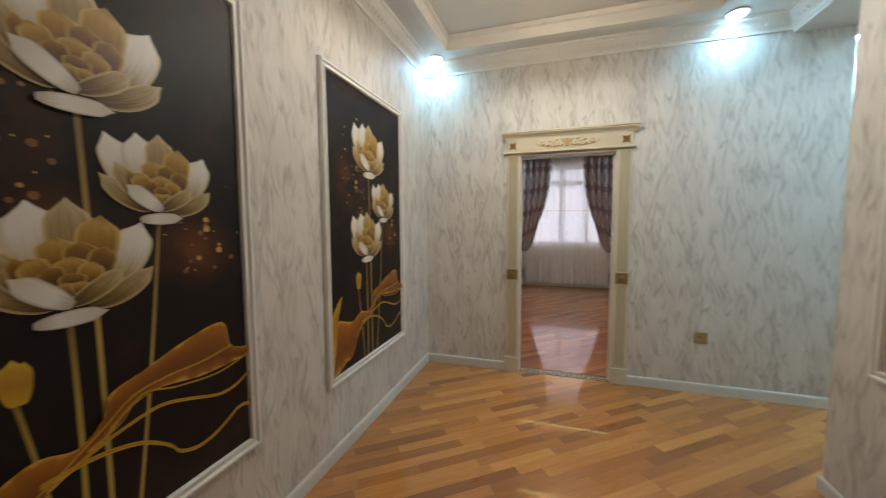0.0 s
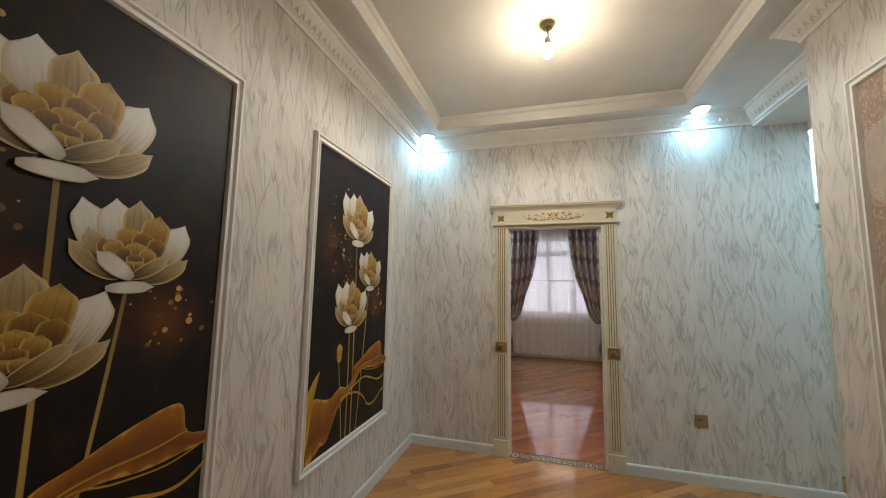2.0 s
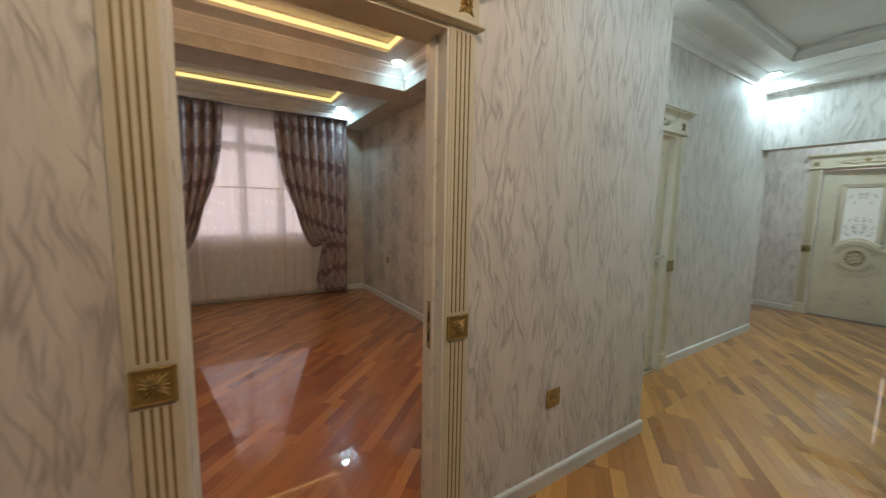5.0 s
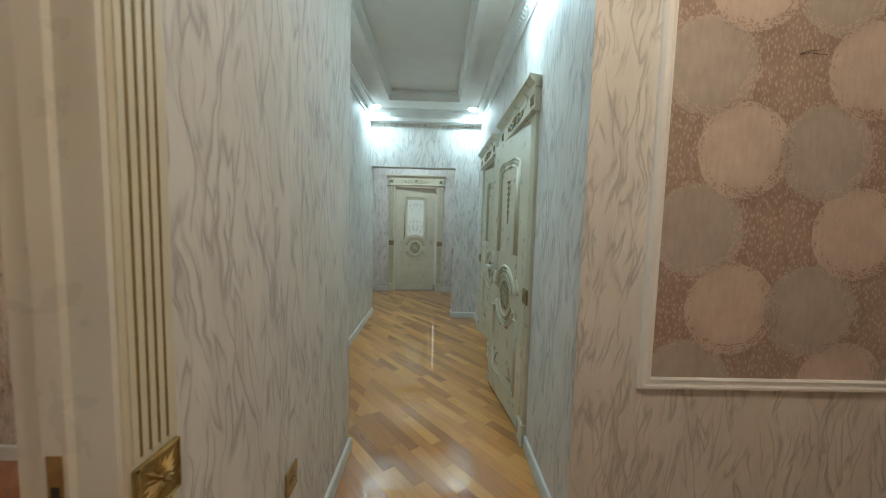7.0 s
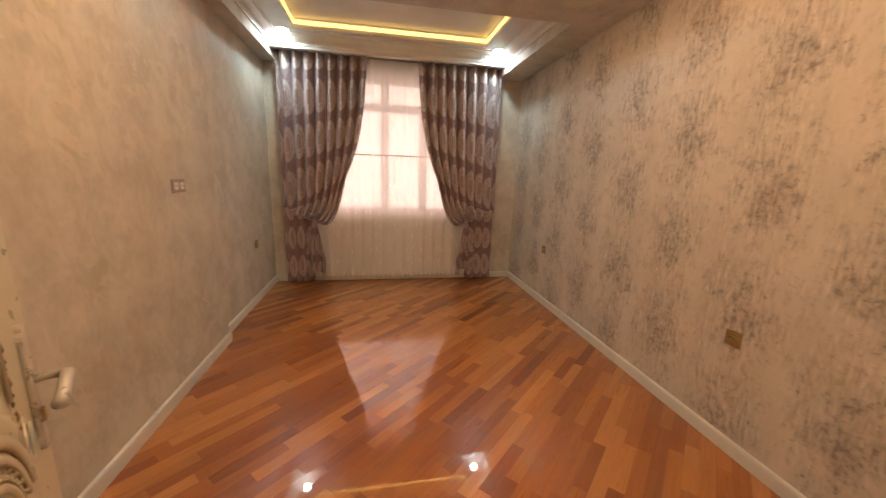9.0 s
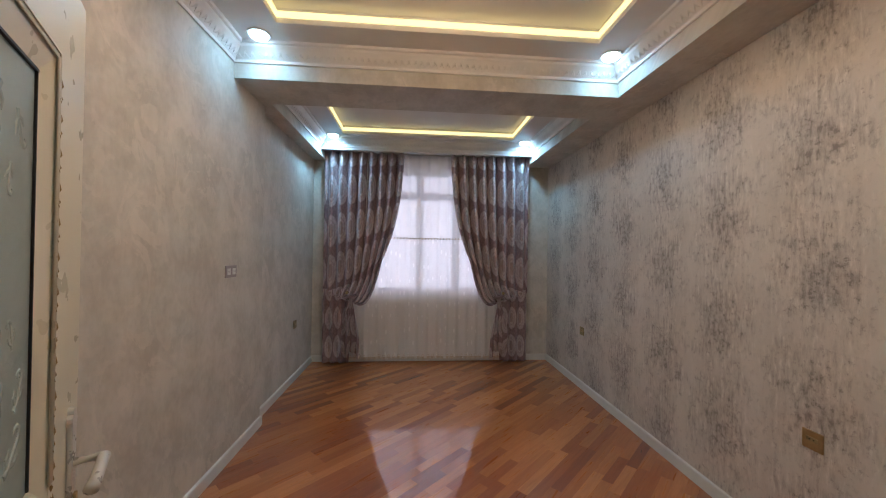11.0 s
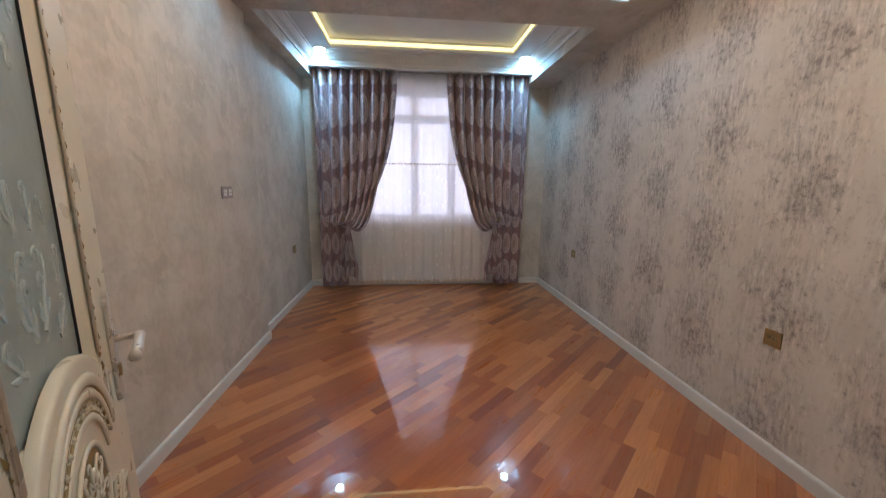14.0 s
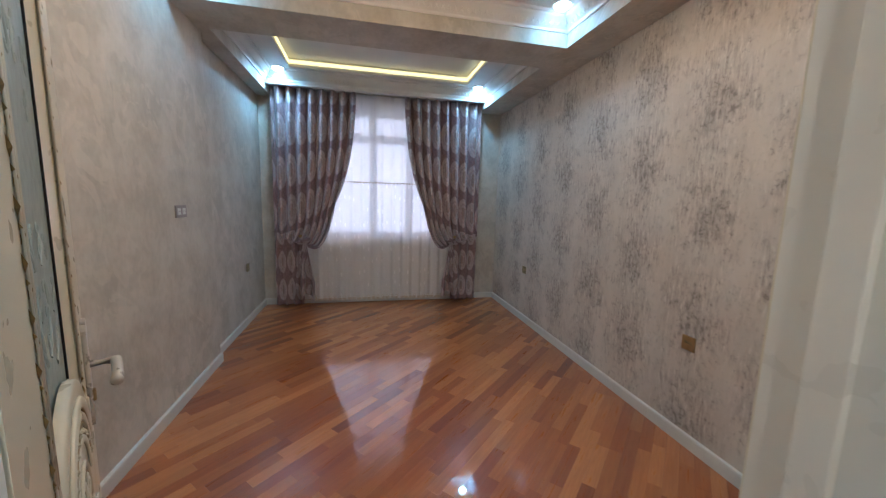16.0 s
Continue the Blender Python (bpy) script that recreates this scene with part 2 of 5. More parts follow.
def make_blotch_paper():
    """Beige paper with staggered columns of grey brushed blossoms that drip in upright scratches."""
    n = Nodes("blossom_wallpaper", 0.5, spec=0.4)
    h, z = n.wall_plane()
    wob = n.noise(n.join(n.math("MULTIPLY", h, 1.3), 0.0, z), 7.0, 4, 0.65)
    wob2 = n.noise(n.join(h, 6.0, n.math("MULTIPLY", z, 0.8)), 6.0, 4, 0.65)
    hh = n.math("ADD", n.math("ADD", h, 0.0375), n.math("MULTIPLY", n.math("SUBTRACT", wob2, 0.5), 0.30))
    u = n.math("DIVIDE", hh, 0.525)
    odd = n.math("MULTIPLY", n.math("MODULO", n.math("ABSOLUTE", n.math("FLOOR", u)), 2.0), 0.5)
    v = n.math("ADD", n.math("ADD", n.math("DIVIDE", z, 0.645), 0.30), odd)
    fu = n.math("SUBTRACT", n.math("FRACT", u), 0.5)
    fv = n.math("SUBTRACT", n.math("FRACT", v), 0.5)
    ragged = n.math("MULTIPLY", n.math("SUBTRACT", wob, 0.5), 2.6)
    # the flower: dense and ragged
    df = n.math("SQRT", n.math("ADD", n.math("POWER", n.math("MULTIPLY", fu, 2.8), 2.0), n.math("POWER", n.math("MULTIPLY", fv, 2.4), 2.0)))
    core = n.math("ADD", n.math("SUBTRACT", 1.0, df), ragged)
    # the drip above it: taller, fainter
    dd = n.math("SQRT", n.math("ADD", n.math("POWER", n.math("MULTIPLY", fu, 1.75), 2.0), n.math("POWER", n.math("MULTIPLY", n.math("SUBTRACT", fv, 0.10), 1.2), 2.0)))
    drip = n.math("ADD", n.math("SUBTRACT", 1.0, dd), ragged)
    brush = n.noise(n.join(n.math("MULTIPLY", h, 46.0), 0.0, n.math("MULTIPLY", z, 11.0)), 1.0, 5, 0.66)
    dots = n.noise(n.join(n.math("MULTIPLY", h, 26.0), 2.0, n.math("MULTIPLY", z, 22.0)), 1.4, 5, 0.7)
    petal = n.math("MULTIPLY", n.ramp(core, (0.15, 0.0), (0.75, 1.0)), n.ramp(dots, (0.40, 0.25), (0.60, 1.0)))
    scratch = n.math("MULTIPLY", n.ramp(drip, (0.05, 0.0), (0.60, 1.0)), n.ramp(brush, (0.50, 0.0), (0.60, 1.0)))
    fleck = n.math("MULTIPLY", n.ramp(dots, (0.56, 0.0), (0.63, 1.0)), n.ramp(drip, (-0.25, 0.30), (0.45, 0.95)))
    dark = n.math("ADD", n.math("MULTIPLY", petal, 0.62), n.math("ADD", n.math("MULTIPLY", scratch, 0.45), n.math("MULTIPLY", fleck, 0.52)), clamp=True)
    cloud = n.noise(n.join(n.math("MULTIPLY", h, 2.0), 0.0, z), 2.2, 5)
    ground = n.ramp(cloud, (0.3, (0.55, 0.51, 0.45)), (0.7, (0.655, 0.61, 0.54)))
    ground = n.mix(n.math("MULTIPLY", n.ramp(drip, (-0.1, 0.0), (0.7, 1.0)), 0.28), ground, (0.40, 0.37, 0.335))
    # pale upright brush marks between the scratches
    pale = n.math("MULTIPLY", n.ramp(brush, (0.36, 1.0), (0.46, 0.0)), n.ramp(drip, (-0.3, 0.25), (0.4, 1.0)))
    ground = n.mix(n.math("MULTIPLY", pale, 0.6), ground, (0.76, 0.72, 0.65))
    col = n.mix(dark, ground, (0.25, 0.225, 0.20))
    n.bump(n.math("ADD", brush, dots), 0.35, 0.003)
    return n.set(Base_Color=col, Roughness=n.math("SUBTRACT", 0.58, n.math("MULTIPLY", dark, 0.2)))


M_BEIGE, M_BLOTCH, M_SOFFIT = make_room_paper(), make_blotch_paper(), make_room_paper("beige_soffit_paper", True)
M_WHITE = plain("white_plaster_paint", (0.74, 0.73, 0.70), 0.6, var=0.03)
M_GYPSUM = plain("white_gypsum_moulding", (0.78, 0.77, 0.74), 0.5, var=0.04, bump=0.12)
M_BASE = plain("white_skirting_paint", (0.66, 0.66, 0.62), 0.35, var=0.04)
M_CREAM = plain("cream_door_lacquer", (0.62, 0.575, 0.44), 0.32, var=0.05)
M_LEAF = plain("pale_cream_door_lacquer", (0.62, 0.585, 0.45), 0.3, var=0.05)
M_LINING = plain("white_door_lining", (0.70, 0.68, 0.61), 0.3, var=0.04)
M_GOLD = plain("antique_gold", (0.40, 0.275, 0.10), 0.42, 0.55, 0.35, 40, 0.3)
M_OLDGOLD = plain("olive_gold_patina", (0.30, 0.25, 0.12), 0.5, 0.3, 0.35, 40, 0.3)
M_PATINA = plain("cream_with_gold_patina", (0.47, 0.425, 0.29), 0.4, 0.1, 0.25, 30, 0.2)
M_GROOVE = plain("brown_gold_groove", (0.24, 0.165, 0.05), 0.55, 0.1, 0.2, 30)
M_BRASS = plain("brushed_brass", (0.42, 0.31, 0.15), 0.38, 0.75, 0.15, 30)
M_BROWN = plain("dark_brown_inlay", (0.06, 0.03, 0.015), 0.3, var=0.2)
M_IVORY = plain("ivory_inlay", (0.62, 0.52, 0.34), 0.25, var=0.08)
M_SILVER = plain("satin_white_metal", (0.62, 0.60, 0.55), 0.3, 0.35, 0.06, 20)
M_DARK = plain("dark_rubber_seal", (0.02, 0.02, 0.018), 0.6)


def make_wood(name, stops, island=False):
    """Lacquered oak staves: a tone for each stave, long grain, thin gloss coat."""
    n = Nodes(name, 0.3, spec=0.4, coat=1.0)
    if island:
        r = n.t.nodes.new("ShaderNodeNewGeometry").outputs["Random Per Island"]
    else:
        r = n.t.nodes.new("ShaderNodeObjectInfo").outputs["Random"]
    c = n.coord("UV")
    x = n.xyz(c)
    off = n.math("MULTIPLY", r, 37.0)
    v = n.join(n.math("ADD", n.math("MULTIPLY", x[0], 2.0), off), n.math("MULTIPLY", x[1], 30.0), off)
    g = n.noise(v, 1.6, 5, 0.6, 0.6)
    fine = n.noise(n.join(n.math("MULTIPLY", x[0], 6.0), n.math("MULTIPLY", x[1], 220.0), off), 1.0, 3)
    tone = n.ramp(r, *stops)
    dark = n.mix(1.0, tone, (0.62, 0.52, 0.42), "MULTIPLY")
    col = n.mix(n.ramp(g, (0.38, 0.0), (0.72, 0.6)), tone, dark)
    col = n.mix(n.math("MULTIPLY", fine, 0.25), col, dark)
    wave = n.noise(n.coord("Generated"), 1.5, 2)
    n.bump(n.math("ADD", n.math("MULTIPLY", fine, 0.1), wave), 0.008, 0.002)
    n.set(Coat_Roughness=0.015, Coat_IOR=1.82)
    return n.set(Base_Color=col, Roughness=n.math("MULTIPLY_ADD", g, 0.2, 0.2))


# Same oak twice: hall tones yellower, room tones redder, to carry each place's light.
OAK_HALL = ((0.0, (0.297, 0.1075, 0.0189)), (0.12, (0.418, 0.1637, 0.0292)), (0.4, (0.55, 0.2332, 0.0429)), (0.7, (0.638, 0.2926, 0.0601)), (0.9, (0.759, 0.3887, 0.0987)), (1.0, (0.363, 0.1382, 0.0257)))
OAK_ROOM = ((0.0, (0.234, 0.06, 0.0118)), (0.12, (0.342, 0.0976, 0.019)), (0.4, (0.441, 0.1424, 0.0295)), (0.7, (0.522, 0.188, 0.0446)), (0.9, (0.63, 0.2599, 0.0735)), (1.0, (0.279, 0.0751, 0.0157)))
M_STAVE, M_STAVES = make_wood("golden_oak_stave", OAK_HALL), make_wood("golden_oak_staves", OAK_HALL, True)
M_STAVE2, M_STAVES2 = make_wood("oak_stave_red_light", OAK_ROOM), make_wood("oak_staves_red_light", OAK_ROOM, True)


def emitter(name, col, strength):
    n = Nodes(name)
    return n.set(Base_Color=col, Emission_Color=(*col, 1), Emission_Strength=strength)


M_LED = emitter("yellow_led_strip", (1.0, 0.78, 0.30), 1.35)
M_SPOT = emitter("cool_spot_lens", (0.66, 0.90, 1.0), 13.0)
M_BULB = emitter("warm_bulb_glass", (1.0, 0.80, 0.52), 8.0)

# ---- structure ----
CEIL, CORRC, ROOMC, SOFF = 3.02, 2.93, 2.98, 2.75
XW, XE, XA, YC, YS = -1.36, 1.32, 1.97, 0.45, -1.11
RW, RE, RN = -1.36, 1.86, 4.95
SOUTH = -4.7
PORT0, PORT1, XEND = 5.06, 5.25, 6.97
CD1, CD2, CDN, ENDC = 2.575, 4.02, 2.63, -0.09
OW = 0.45

structure("wall_west", boxes((XW - .14, XW, SOUTH, 0, 0, CEIL + .12)), M_PAPER, "white wallpapered hall wall with grey glitter strokes", "wall")
structure("wall_back", boxes((XW - .14, XE + .12, SOUTH - .12, SOUTH, 0, CEIL + .12)), M_PAPER, "white wallpapered wall closing the hall", "wall")
structure("wall_door", boxes((XW - .14, -OW, 0, .12, 0, CEIL + .12), (OW, XA, 0, .12, 0, CEIL + .12), (-OW, OW, 0, .12, 2.12, CEIL + .12)), M_PAPER,
          "white wallpapered wall with grey strokes round the doorway", "wall")
structure("wall_stub", boxes((XE, XE + .12, SOUTH, YS, 0, CEIL + .12)), M_PAPER, "wallpapered wall end beside the corridor mouth", "wall")
structure("wall_return", boxes((RE, XA, .12, YC, 0, CEIL + .12)), M_PAPER, "short wallpapered wall return at the corridor", "wall")
structure("wall_corridor_north", boxes((RE, CDN - OW, YC, YC + .12, 0, CEIL + .12), (CDN + OW, PORT1, YC, YC + .12, 0, CEIL + .12), (CDN - OW, CDN + OW, YC, YC + .12, 2.12, CEIL + .12)),
          M_PAPER, "white wallpapered corridor wall with a glazed door", "wall")
structure("wall_corridor_south", boxes((XE + .12, CD1 - OW, YS - .12, YS, 0, CEIL + .12), (CD1 + OW, CD2 - OW, YS - .12, YS, 0, CEIL + .12), (CD2 + OW, PORT1, YS - .12, YS, 0, CEIL + .12),
                                       (CD1 - OW, CD1 + OW, YS - .12, YS, 2.12, CEIL + .12), (CD2 - OW, CD2 + OW, YS - .12, YS, 2.12, CEIL + .12)), M_PAPER,
          "white wallpapered corridor wall with two cream doors", "wall")
structure("wall_portal", boxes((PORT0, PORT1, YS, -.76, 0, CEIL + .12), (PORT0, PORT1, -.76, YC, 2.18, CEIL + .12)), M_PAPER, "white wallpapered portal wall across the corridor", "wall")
structure("wall_vestibule", boxes((PORT1, XEND, .95, 1.07, 0, CEIL + .12), (PORT1, XEND, YS - .12, YS, 0, CEIL + .12), (PORT1 - .12, PORT1, YC + .12, 1.07, 0, CEIL + .12),
                                  (XEND, XEND + .12, ENDC + OW, 1.07, 0, CEIL + .12), (XEND, XEND + .12, YS - .12, ENDC - OW, 0, CEIL + .12), (XEND, XEND + .12, ENDC - OW, ENDC + OW, 2.12, CEIL + .12)),
          M_PAPER, "white wallpapered vestibule walls at the corridor end", "wall")
# dark cupboards of space behind the closed doors
structure("wall_behind_doors", boxes((CDN - .7, CDN + .7, YC + .7, YC + .8, 0, 2.5), (CD1 - .7, CD2 + .7, YS - .9, YS - .8, 0, 2.5), (XEND + .8, XEND + .9, ENDC - .7, ENDC + .7, 0, 2.5)), M_WHITE,
          "plain white walls behind the closed doors", "wall")
# room
STEP = 3.16
structure("wall_room_west", boxes((RW - .2, RW, .12, STEP, 0, ROOMC + .16), (RW - .2, RW - .07, STEP, RN, 0, ROOMC + .16)), M_BEIGE, "beige mottled wallpapered bedroom wall with a step", "wall")
structure("wall_room_east", boxes((RE, XA, YC, RN, 0, ROOMC + .16), (RE, RE + .004, .12, YC, 0, ROOMC + .16)), M_BLOTCH, "beige wallpapered bedroom wall with grey brushed blossoms", "wall")
structure("wall_room_south", boxes((RW, -OW - .09, .12, .124, 0, ROOMC + .16), (OW + .09, RE, .12, .124, 0, ROOMC + .16), (-OW - .09, OW + .09, .12, .124, 2.2, ROOMC + .16)), M_BEIGE,
          "beige mottled wallpaper on the door wall of the bedroom", "wall")
WX0, WX1, WZ0, WZ1 = -0.85, 1.15, 0.93, 2.68
structure("wall_window", boxes((RW - .2, WX0, RN, RN + .3, 0, ROOMC + .16), (WX1, XA, RN, RN + .3, 0, ROOMC + .16), (WX0, WX1, RN, RN + .3, 0, WZ0), (WX0, WX1, RN, RN + .3, WZ1, ROOMC + .16)), M_BEIGE,
          "beige window wall behind the curtains", "wall")

# floor slab under the staves
structure("floor", boxes((XW - .2, XEND + 1, SOUTH - .2, RN + .3, -.15, -.012)), M_BROWN, "dark floor base under the oak parquet", "floor")

# ceilings
def tray(bm, x0, x1, y0, y1, hx0, hx1, hy0, hy1, z, up, thick=.14):
    """A ceiling with a sunk tray."""
    box(bm, x0, x1, y0, hy0, z, z + thick)
    box(bm, x0, x1, hy1, y1, z, z + thick)
    box(bm, x0, hx0, hy0, hy1, z, z + thick)
    box(bm, hx1, x1, hy0, hy1, z, z + thick)
    box(bm, hx0, hx1, hy0, hy1, z + up, z + thick + .02)
    return bm


HT = (-1.05, 1.03, -4.35, -0.30)
bm = tray(bmesh.new(), XW, 1.6, SOUTH, 0, *HT, CEIL, .10)
structure("ceiling_hall", bm, M_WHITE, "white hall ceiling with a sunk tray", "ceiling")
CT = (2.3, 4.45, -.76, .12)
bm = tray(bmesh.new(), XA, PORT0, YS, YC, *CT, CORRC, .10)
box(bm, PORT1, XEND, YS, .95, CEIL, CEIL + .14)
structure("ceiling_corridor", bm, M_WHITE, "white corridor ceiling with a sunk tray", "ceiling")
structure("beam_hall", boxes((1.6, XA, YS, 0, 2.88, CEIL + .12)), M_WHITE, "white ceiling beam across the corridor mouth", "beam")
structure("beam_corridor", boxes((4.93, PORT0, YS, YC, 2.79, CEIL + .12)), M_WHITE, "white ceiling box above the portal", "beam")

NB = (RW, 1.52, .12, 2.62)
FB = (-1.27, 1.52, 3.07, 4.66)
NT = (-0.96, 1.20, 0.5, 2.32)
FT = (-0.96, 1.20, 3.45, 4.47)
bm = tray(bmesh.new(), *NB, *NT, ROOMC, .10)
tray(bm, *FB, *FT, ROOMC, .10)
box(bm, RW - .1, RE, 4.72, RN, ROOMC, ROOMC + .14)
structure("ceiling_room", bm, M_WHITE, "white bedroom ceiling with two lit trays", "ceiling")
structure("beam_room", boxes((RW, 1.52, 2.62, 3.07, SOFF, ROOMC + .15)), M_SOFFIT, "beige papered ceiling beam across the bedroom", "beam")
structure("soffit_room_east", boxes((1.52, RE, .124, RN, SOFF, ROOMC + .15)), M_SOFFIT, "beige papered soffit along the bedroom wall", "soffit")
structure("soffit_room_west", boxes((RW - .07, -1.27, 3.07, RN, SOFF, ROOMC + .15)), M_SOFFIT, "narrow beige soffit along the bedroom wall", "soffit")
structure("pelmet_room", boxes((-1.27, 1.52, 4.66, 4.72, 2.83, ROOMC + .15)), M_WHITE, "white pelmet board above the curtains", "pelmet")

# ---- mouldings ----
CORN = ((0, 0), (.012, 0), (.016, .018), (.05, .06), (.072, .085), (.078, .1), (.095, .104), (.1, .12), (0, .12))


def cornice(bm, a, b, out, top, mitre=(0, 0), h=1.0):
    prof = [(o * h, top - .12 * h + z * h) for o, z in CORN]
    sweep(bm, prof, a, b, out, mitre)
    # carved leaves along the cove
    a3, b3, o3 = Vector((*a, 0)), Vector((*b, 0)), Vector((*out, 0))
    n = max(1, int((b3 - a3).length / .048))
    way = (b3 - a3).normalized()
    for i in range(n):
        p = a3 + (b3 - a3) * ((i + .5) / n)
        for s in (-1, 1):
            base = p + o3 * (.02 * h) + Vector((0, 0, top - .098 * h))
            tip = p + way * (.020 * s) + o3 * (.054 * h) + Vector((0, 0, top - .056 * h))
            mid = (base + tip) / 2 + o3 * .006 + way * (.010 * s)
            w = way * .005
            vs = [bm.verts.new(q) for q in (base, mid - w, tip, mid + w, mid + o3 * .004 - Vector((0, 0, .003)))]
            for j in range(4):
                bm.faces.new((vs[j], vs[(j + 1) % 4], vs[4]))
    return bm


bm = bmesh.new()
Z = CEIL
cornice(bm, (XW, 0), (1.6, 0), (0, -1), Z, (-1, -1))
cornice(bm, (XW, SOUTH), (XW, 0), (1, 0), Z, (0, -1))
cornice(bm, (1.6, 0), (1.6, YS), (-1, 0), Z, (-1, 0))
cornice(bm, (XE, YS), (XE, SOUTH), (-1, 0), Z, (1, 0))
cornice(bm, (XE, YS), (1.6, YS), (0, 1), Z, (1, -1))
structure("trim_hall", bm, M_GYPSUM, "white carved gypsum cornice round the hall", "cornice")
bm = bmesh.new()
cornice(bm, (XA, YC), (4.93, YC), (0, -1), CORRC, (-1, -1))
cornice(bm, (4.93, YS), (XA, YS), (0, 1), CORRC, (-1, -1))
cornice(bm, (4.93, YC), (4.93, YS), (-1, 0), CORRC, (-1, -1))
cornice(bm, (XA, YS), (XA, YC), (1, 0), CORRC, (-1, -1))
structure("trim_corridor", bm, M_GYPSUM, "white carved gypsum cornice round the corridor", "cornice")
bm = bmesh.new()
for x0, x1, y0, y1 in (NB, FB):
    cornice(bm, (x0, y1), (x1, y1), (0, -1), ROOMC, (-1, -1))
    cornice(bm, (x1, y0), (x0, y0), (0, 1), ROOMC, (-1, -1))
    cornice(bm, (x0, y0), (x0, y1), (1, 0), ROOMC, (-1, -1))
    cornice(bm, (x1, y1), (x1, y0), (-1, 0), ROOMC, (-1, -1))
structure("trim_room", bm, M_GYPSUM, "white carved gypsum cornice round the bedroom ceiling bays", "cornice")
for nm, top, (x0, x1, y0, y1) in (("trim_tray_hall", CEIL, HT), ("trim_tray_corridor", CORRC, CT)):
    bm = ring_sweep(bmesh.new(), [(o, top + z) for o, z in ((.003, -.022), (-.06, -.022), (-.06, -.003), (-.02, -.003), (.003, -.003), (.02, .05), (.035, .06), (.035, .097), (.003, .097))], x0, x1, y0, y1)
    structure(nm, bm, M_GYPSUM, "white stepped moulding round the ceiling tray", "moulding")
for nm, (x0, x1, y0, y1) in (("trim_led_far", FT), ("trim_led_near", NT)):
    bm = ring_sweep(bmesh.new(), [(0.001, ROOMC + .035), (.008, ROOMC + .035), (.008, ROOMC + .075), (0.001, ROOMC + .075)], x0, x1, y0, y1)
    structure(nm, bm, M_LED, "glowing yellow LED strip round the ceiling tray", "light strip")

# skirting
SKIRT = ((0, 0), (.016, 0), (.016, .07), (.012, .08), (.0, .085))


def skirt(bm, a, b, out, mitre=(0, 0)):
    return sweep(bm, SKIRT, a, b, out, mitre)


PW = 0.535
bm = bmesh.new()
skirt(bm, (XW, SOUTH), (XW, 0), (1, 0), (0, -1))
skirt(bm, (XW, 0), (-PW, 0), (0, -1), (-1, 0))
skirt(bm, (PW, 0), (XA, 0), (0, -1), (0, 1))
skirt(bm, (XA, 0), (XA, YC), (1, 0), (1, -1))
skirt(bm, (XA, YC), (CDN - PW, YC), (0, -1), (-1, 0))
skirt(bm, (CDN + PW, YC), (PORT1, YC), (0, -1), (0, 0))
skirt(bm, (XE, YS), (XE, SOUTH), (-1, 0), (1, 0))
skirt(bm, (CD1 - PW, YS), (XE, YS), (0, 1), (0, 1))
skirt(bm, (CD2 - PW, YS), (CD1 + PW, YS), (0, 1))
skirt(bm, (PORT0, YS), (CD2 + PW, YS), (0, 1), (-1, 0))
skirt(bm, (PORT0, -.76), (PORT0, YS), (-1, 0), (1, -1))
skirt(bm, (PORT1, -.76), (PORT0, -.76), (0, 1), (0, 1))
skirt(bm, (XEND, .95), (XEND, ENDC + PW), (-1, 0))
skirt(bm, (XEND, ENDC - PW), (XEND, YS), (-1, 0))
skirt(bm, (PORT1, .95), (XEND, .95), (0, -1))
structure("baseboard_hall", bm, M_BASE, "white skirting board along hall and corridor", "skirting board")
bm = bmesh.new()
skirt(bm, (RW, .124), (RW, STEP), (1, 0), (0, 1))
skirt(bm, (RW - .07, STEP), (RW - .07, RN), (1, 0), (0, -1))
skirt(bm, (RW, STEP), (RW - .07, STEP), (0, 1), (1, -1))
skirt(bm, (RE, RN), (RE, .124), (-1, 0), (-1, -1))
skirt(bm, (RW - .07, RN), (RE, RN), (0, -1), (-1, -1))
structure("baseboard_room", bm, M_BASE, "white skirting board round the bedroom", "skirting board")

# ---- ceiling lamps ----
def spotlight(place, power, group, color=COOL):
    x, y, z = place
    thing = empty("downlight", Matrix.Translation(place))
    bm = bmesh.new()
    for r0, r1, z0, z1 in ((.062, .078, 0, -.006), (.078, .074, -.006, -.013), (.074, .058, -.013, -.01)):
        a = [bm.verts.new((r0 * math.cos(t), r0 * math.sin(t), z0)) for t in (k * math.pi / 12 for k in range(24))]
        b = [bm.verts.new((r1 * math.cos(t), r1 * math.sin(t), z1)) for t in (k * math.pi / 12 for k in range(24))]
        for i in range(24):
            bm.faces.new((a[i], a[(i + 1) % 24], b[(i + 1) % 24], b[i]))
    part("rim", bm, M_SILVER, thing, "chrome rim", True)
    bm = bmesh.new()
    bmesh.ops.create_uvsphere(bm, u_segments=16, v_segments=8, radius=.060, matrix=Matrix.Translation((0, 0, -.012)) @ Matrix.Diagonal((1, 1, .5, 1)))
    part("lens", bm, M_SPOT, thing, "glowing cool white lens")
    tagged(thing, "round downlight glowing cool white in the ceiling", "ceiling light", group)
    lamp("spot_light", "AREA", (x, y, z - .05), power, color, .09, (x, y, 0), 180)
    return thing


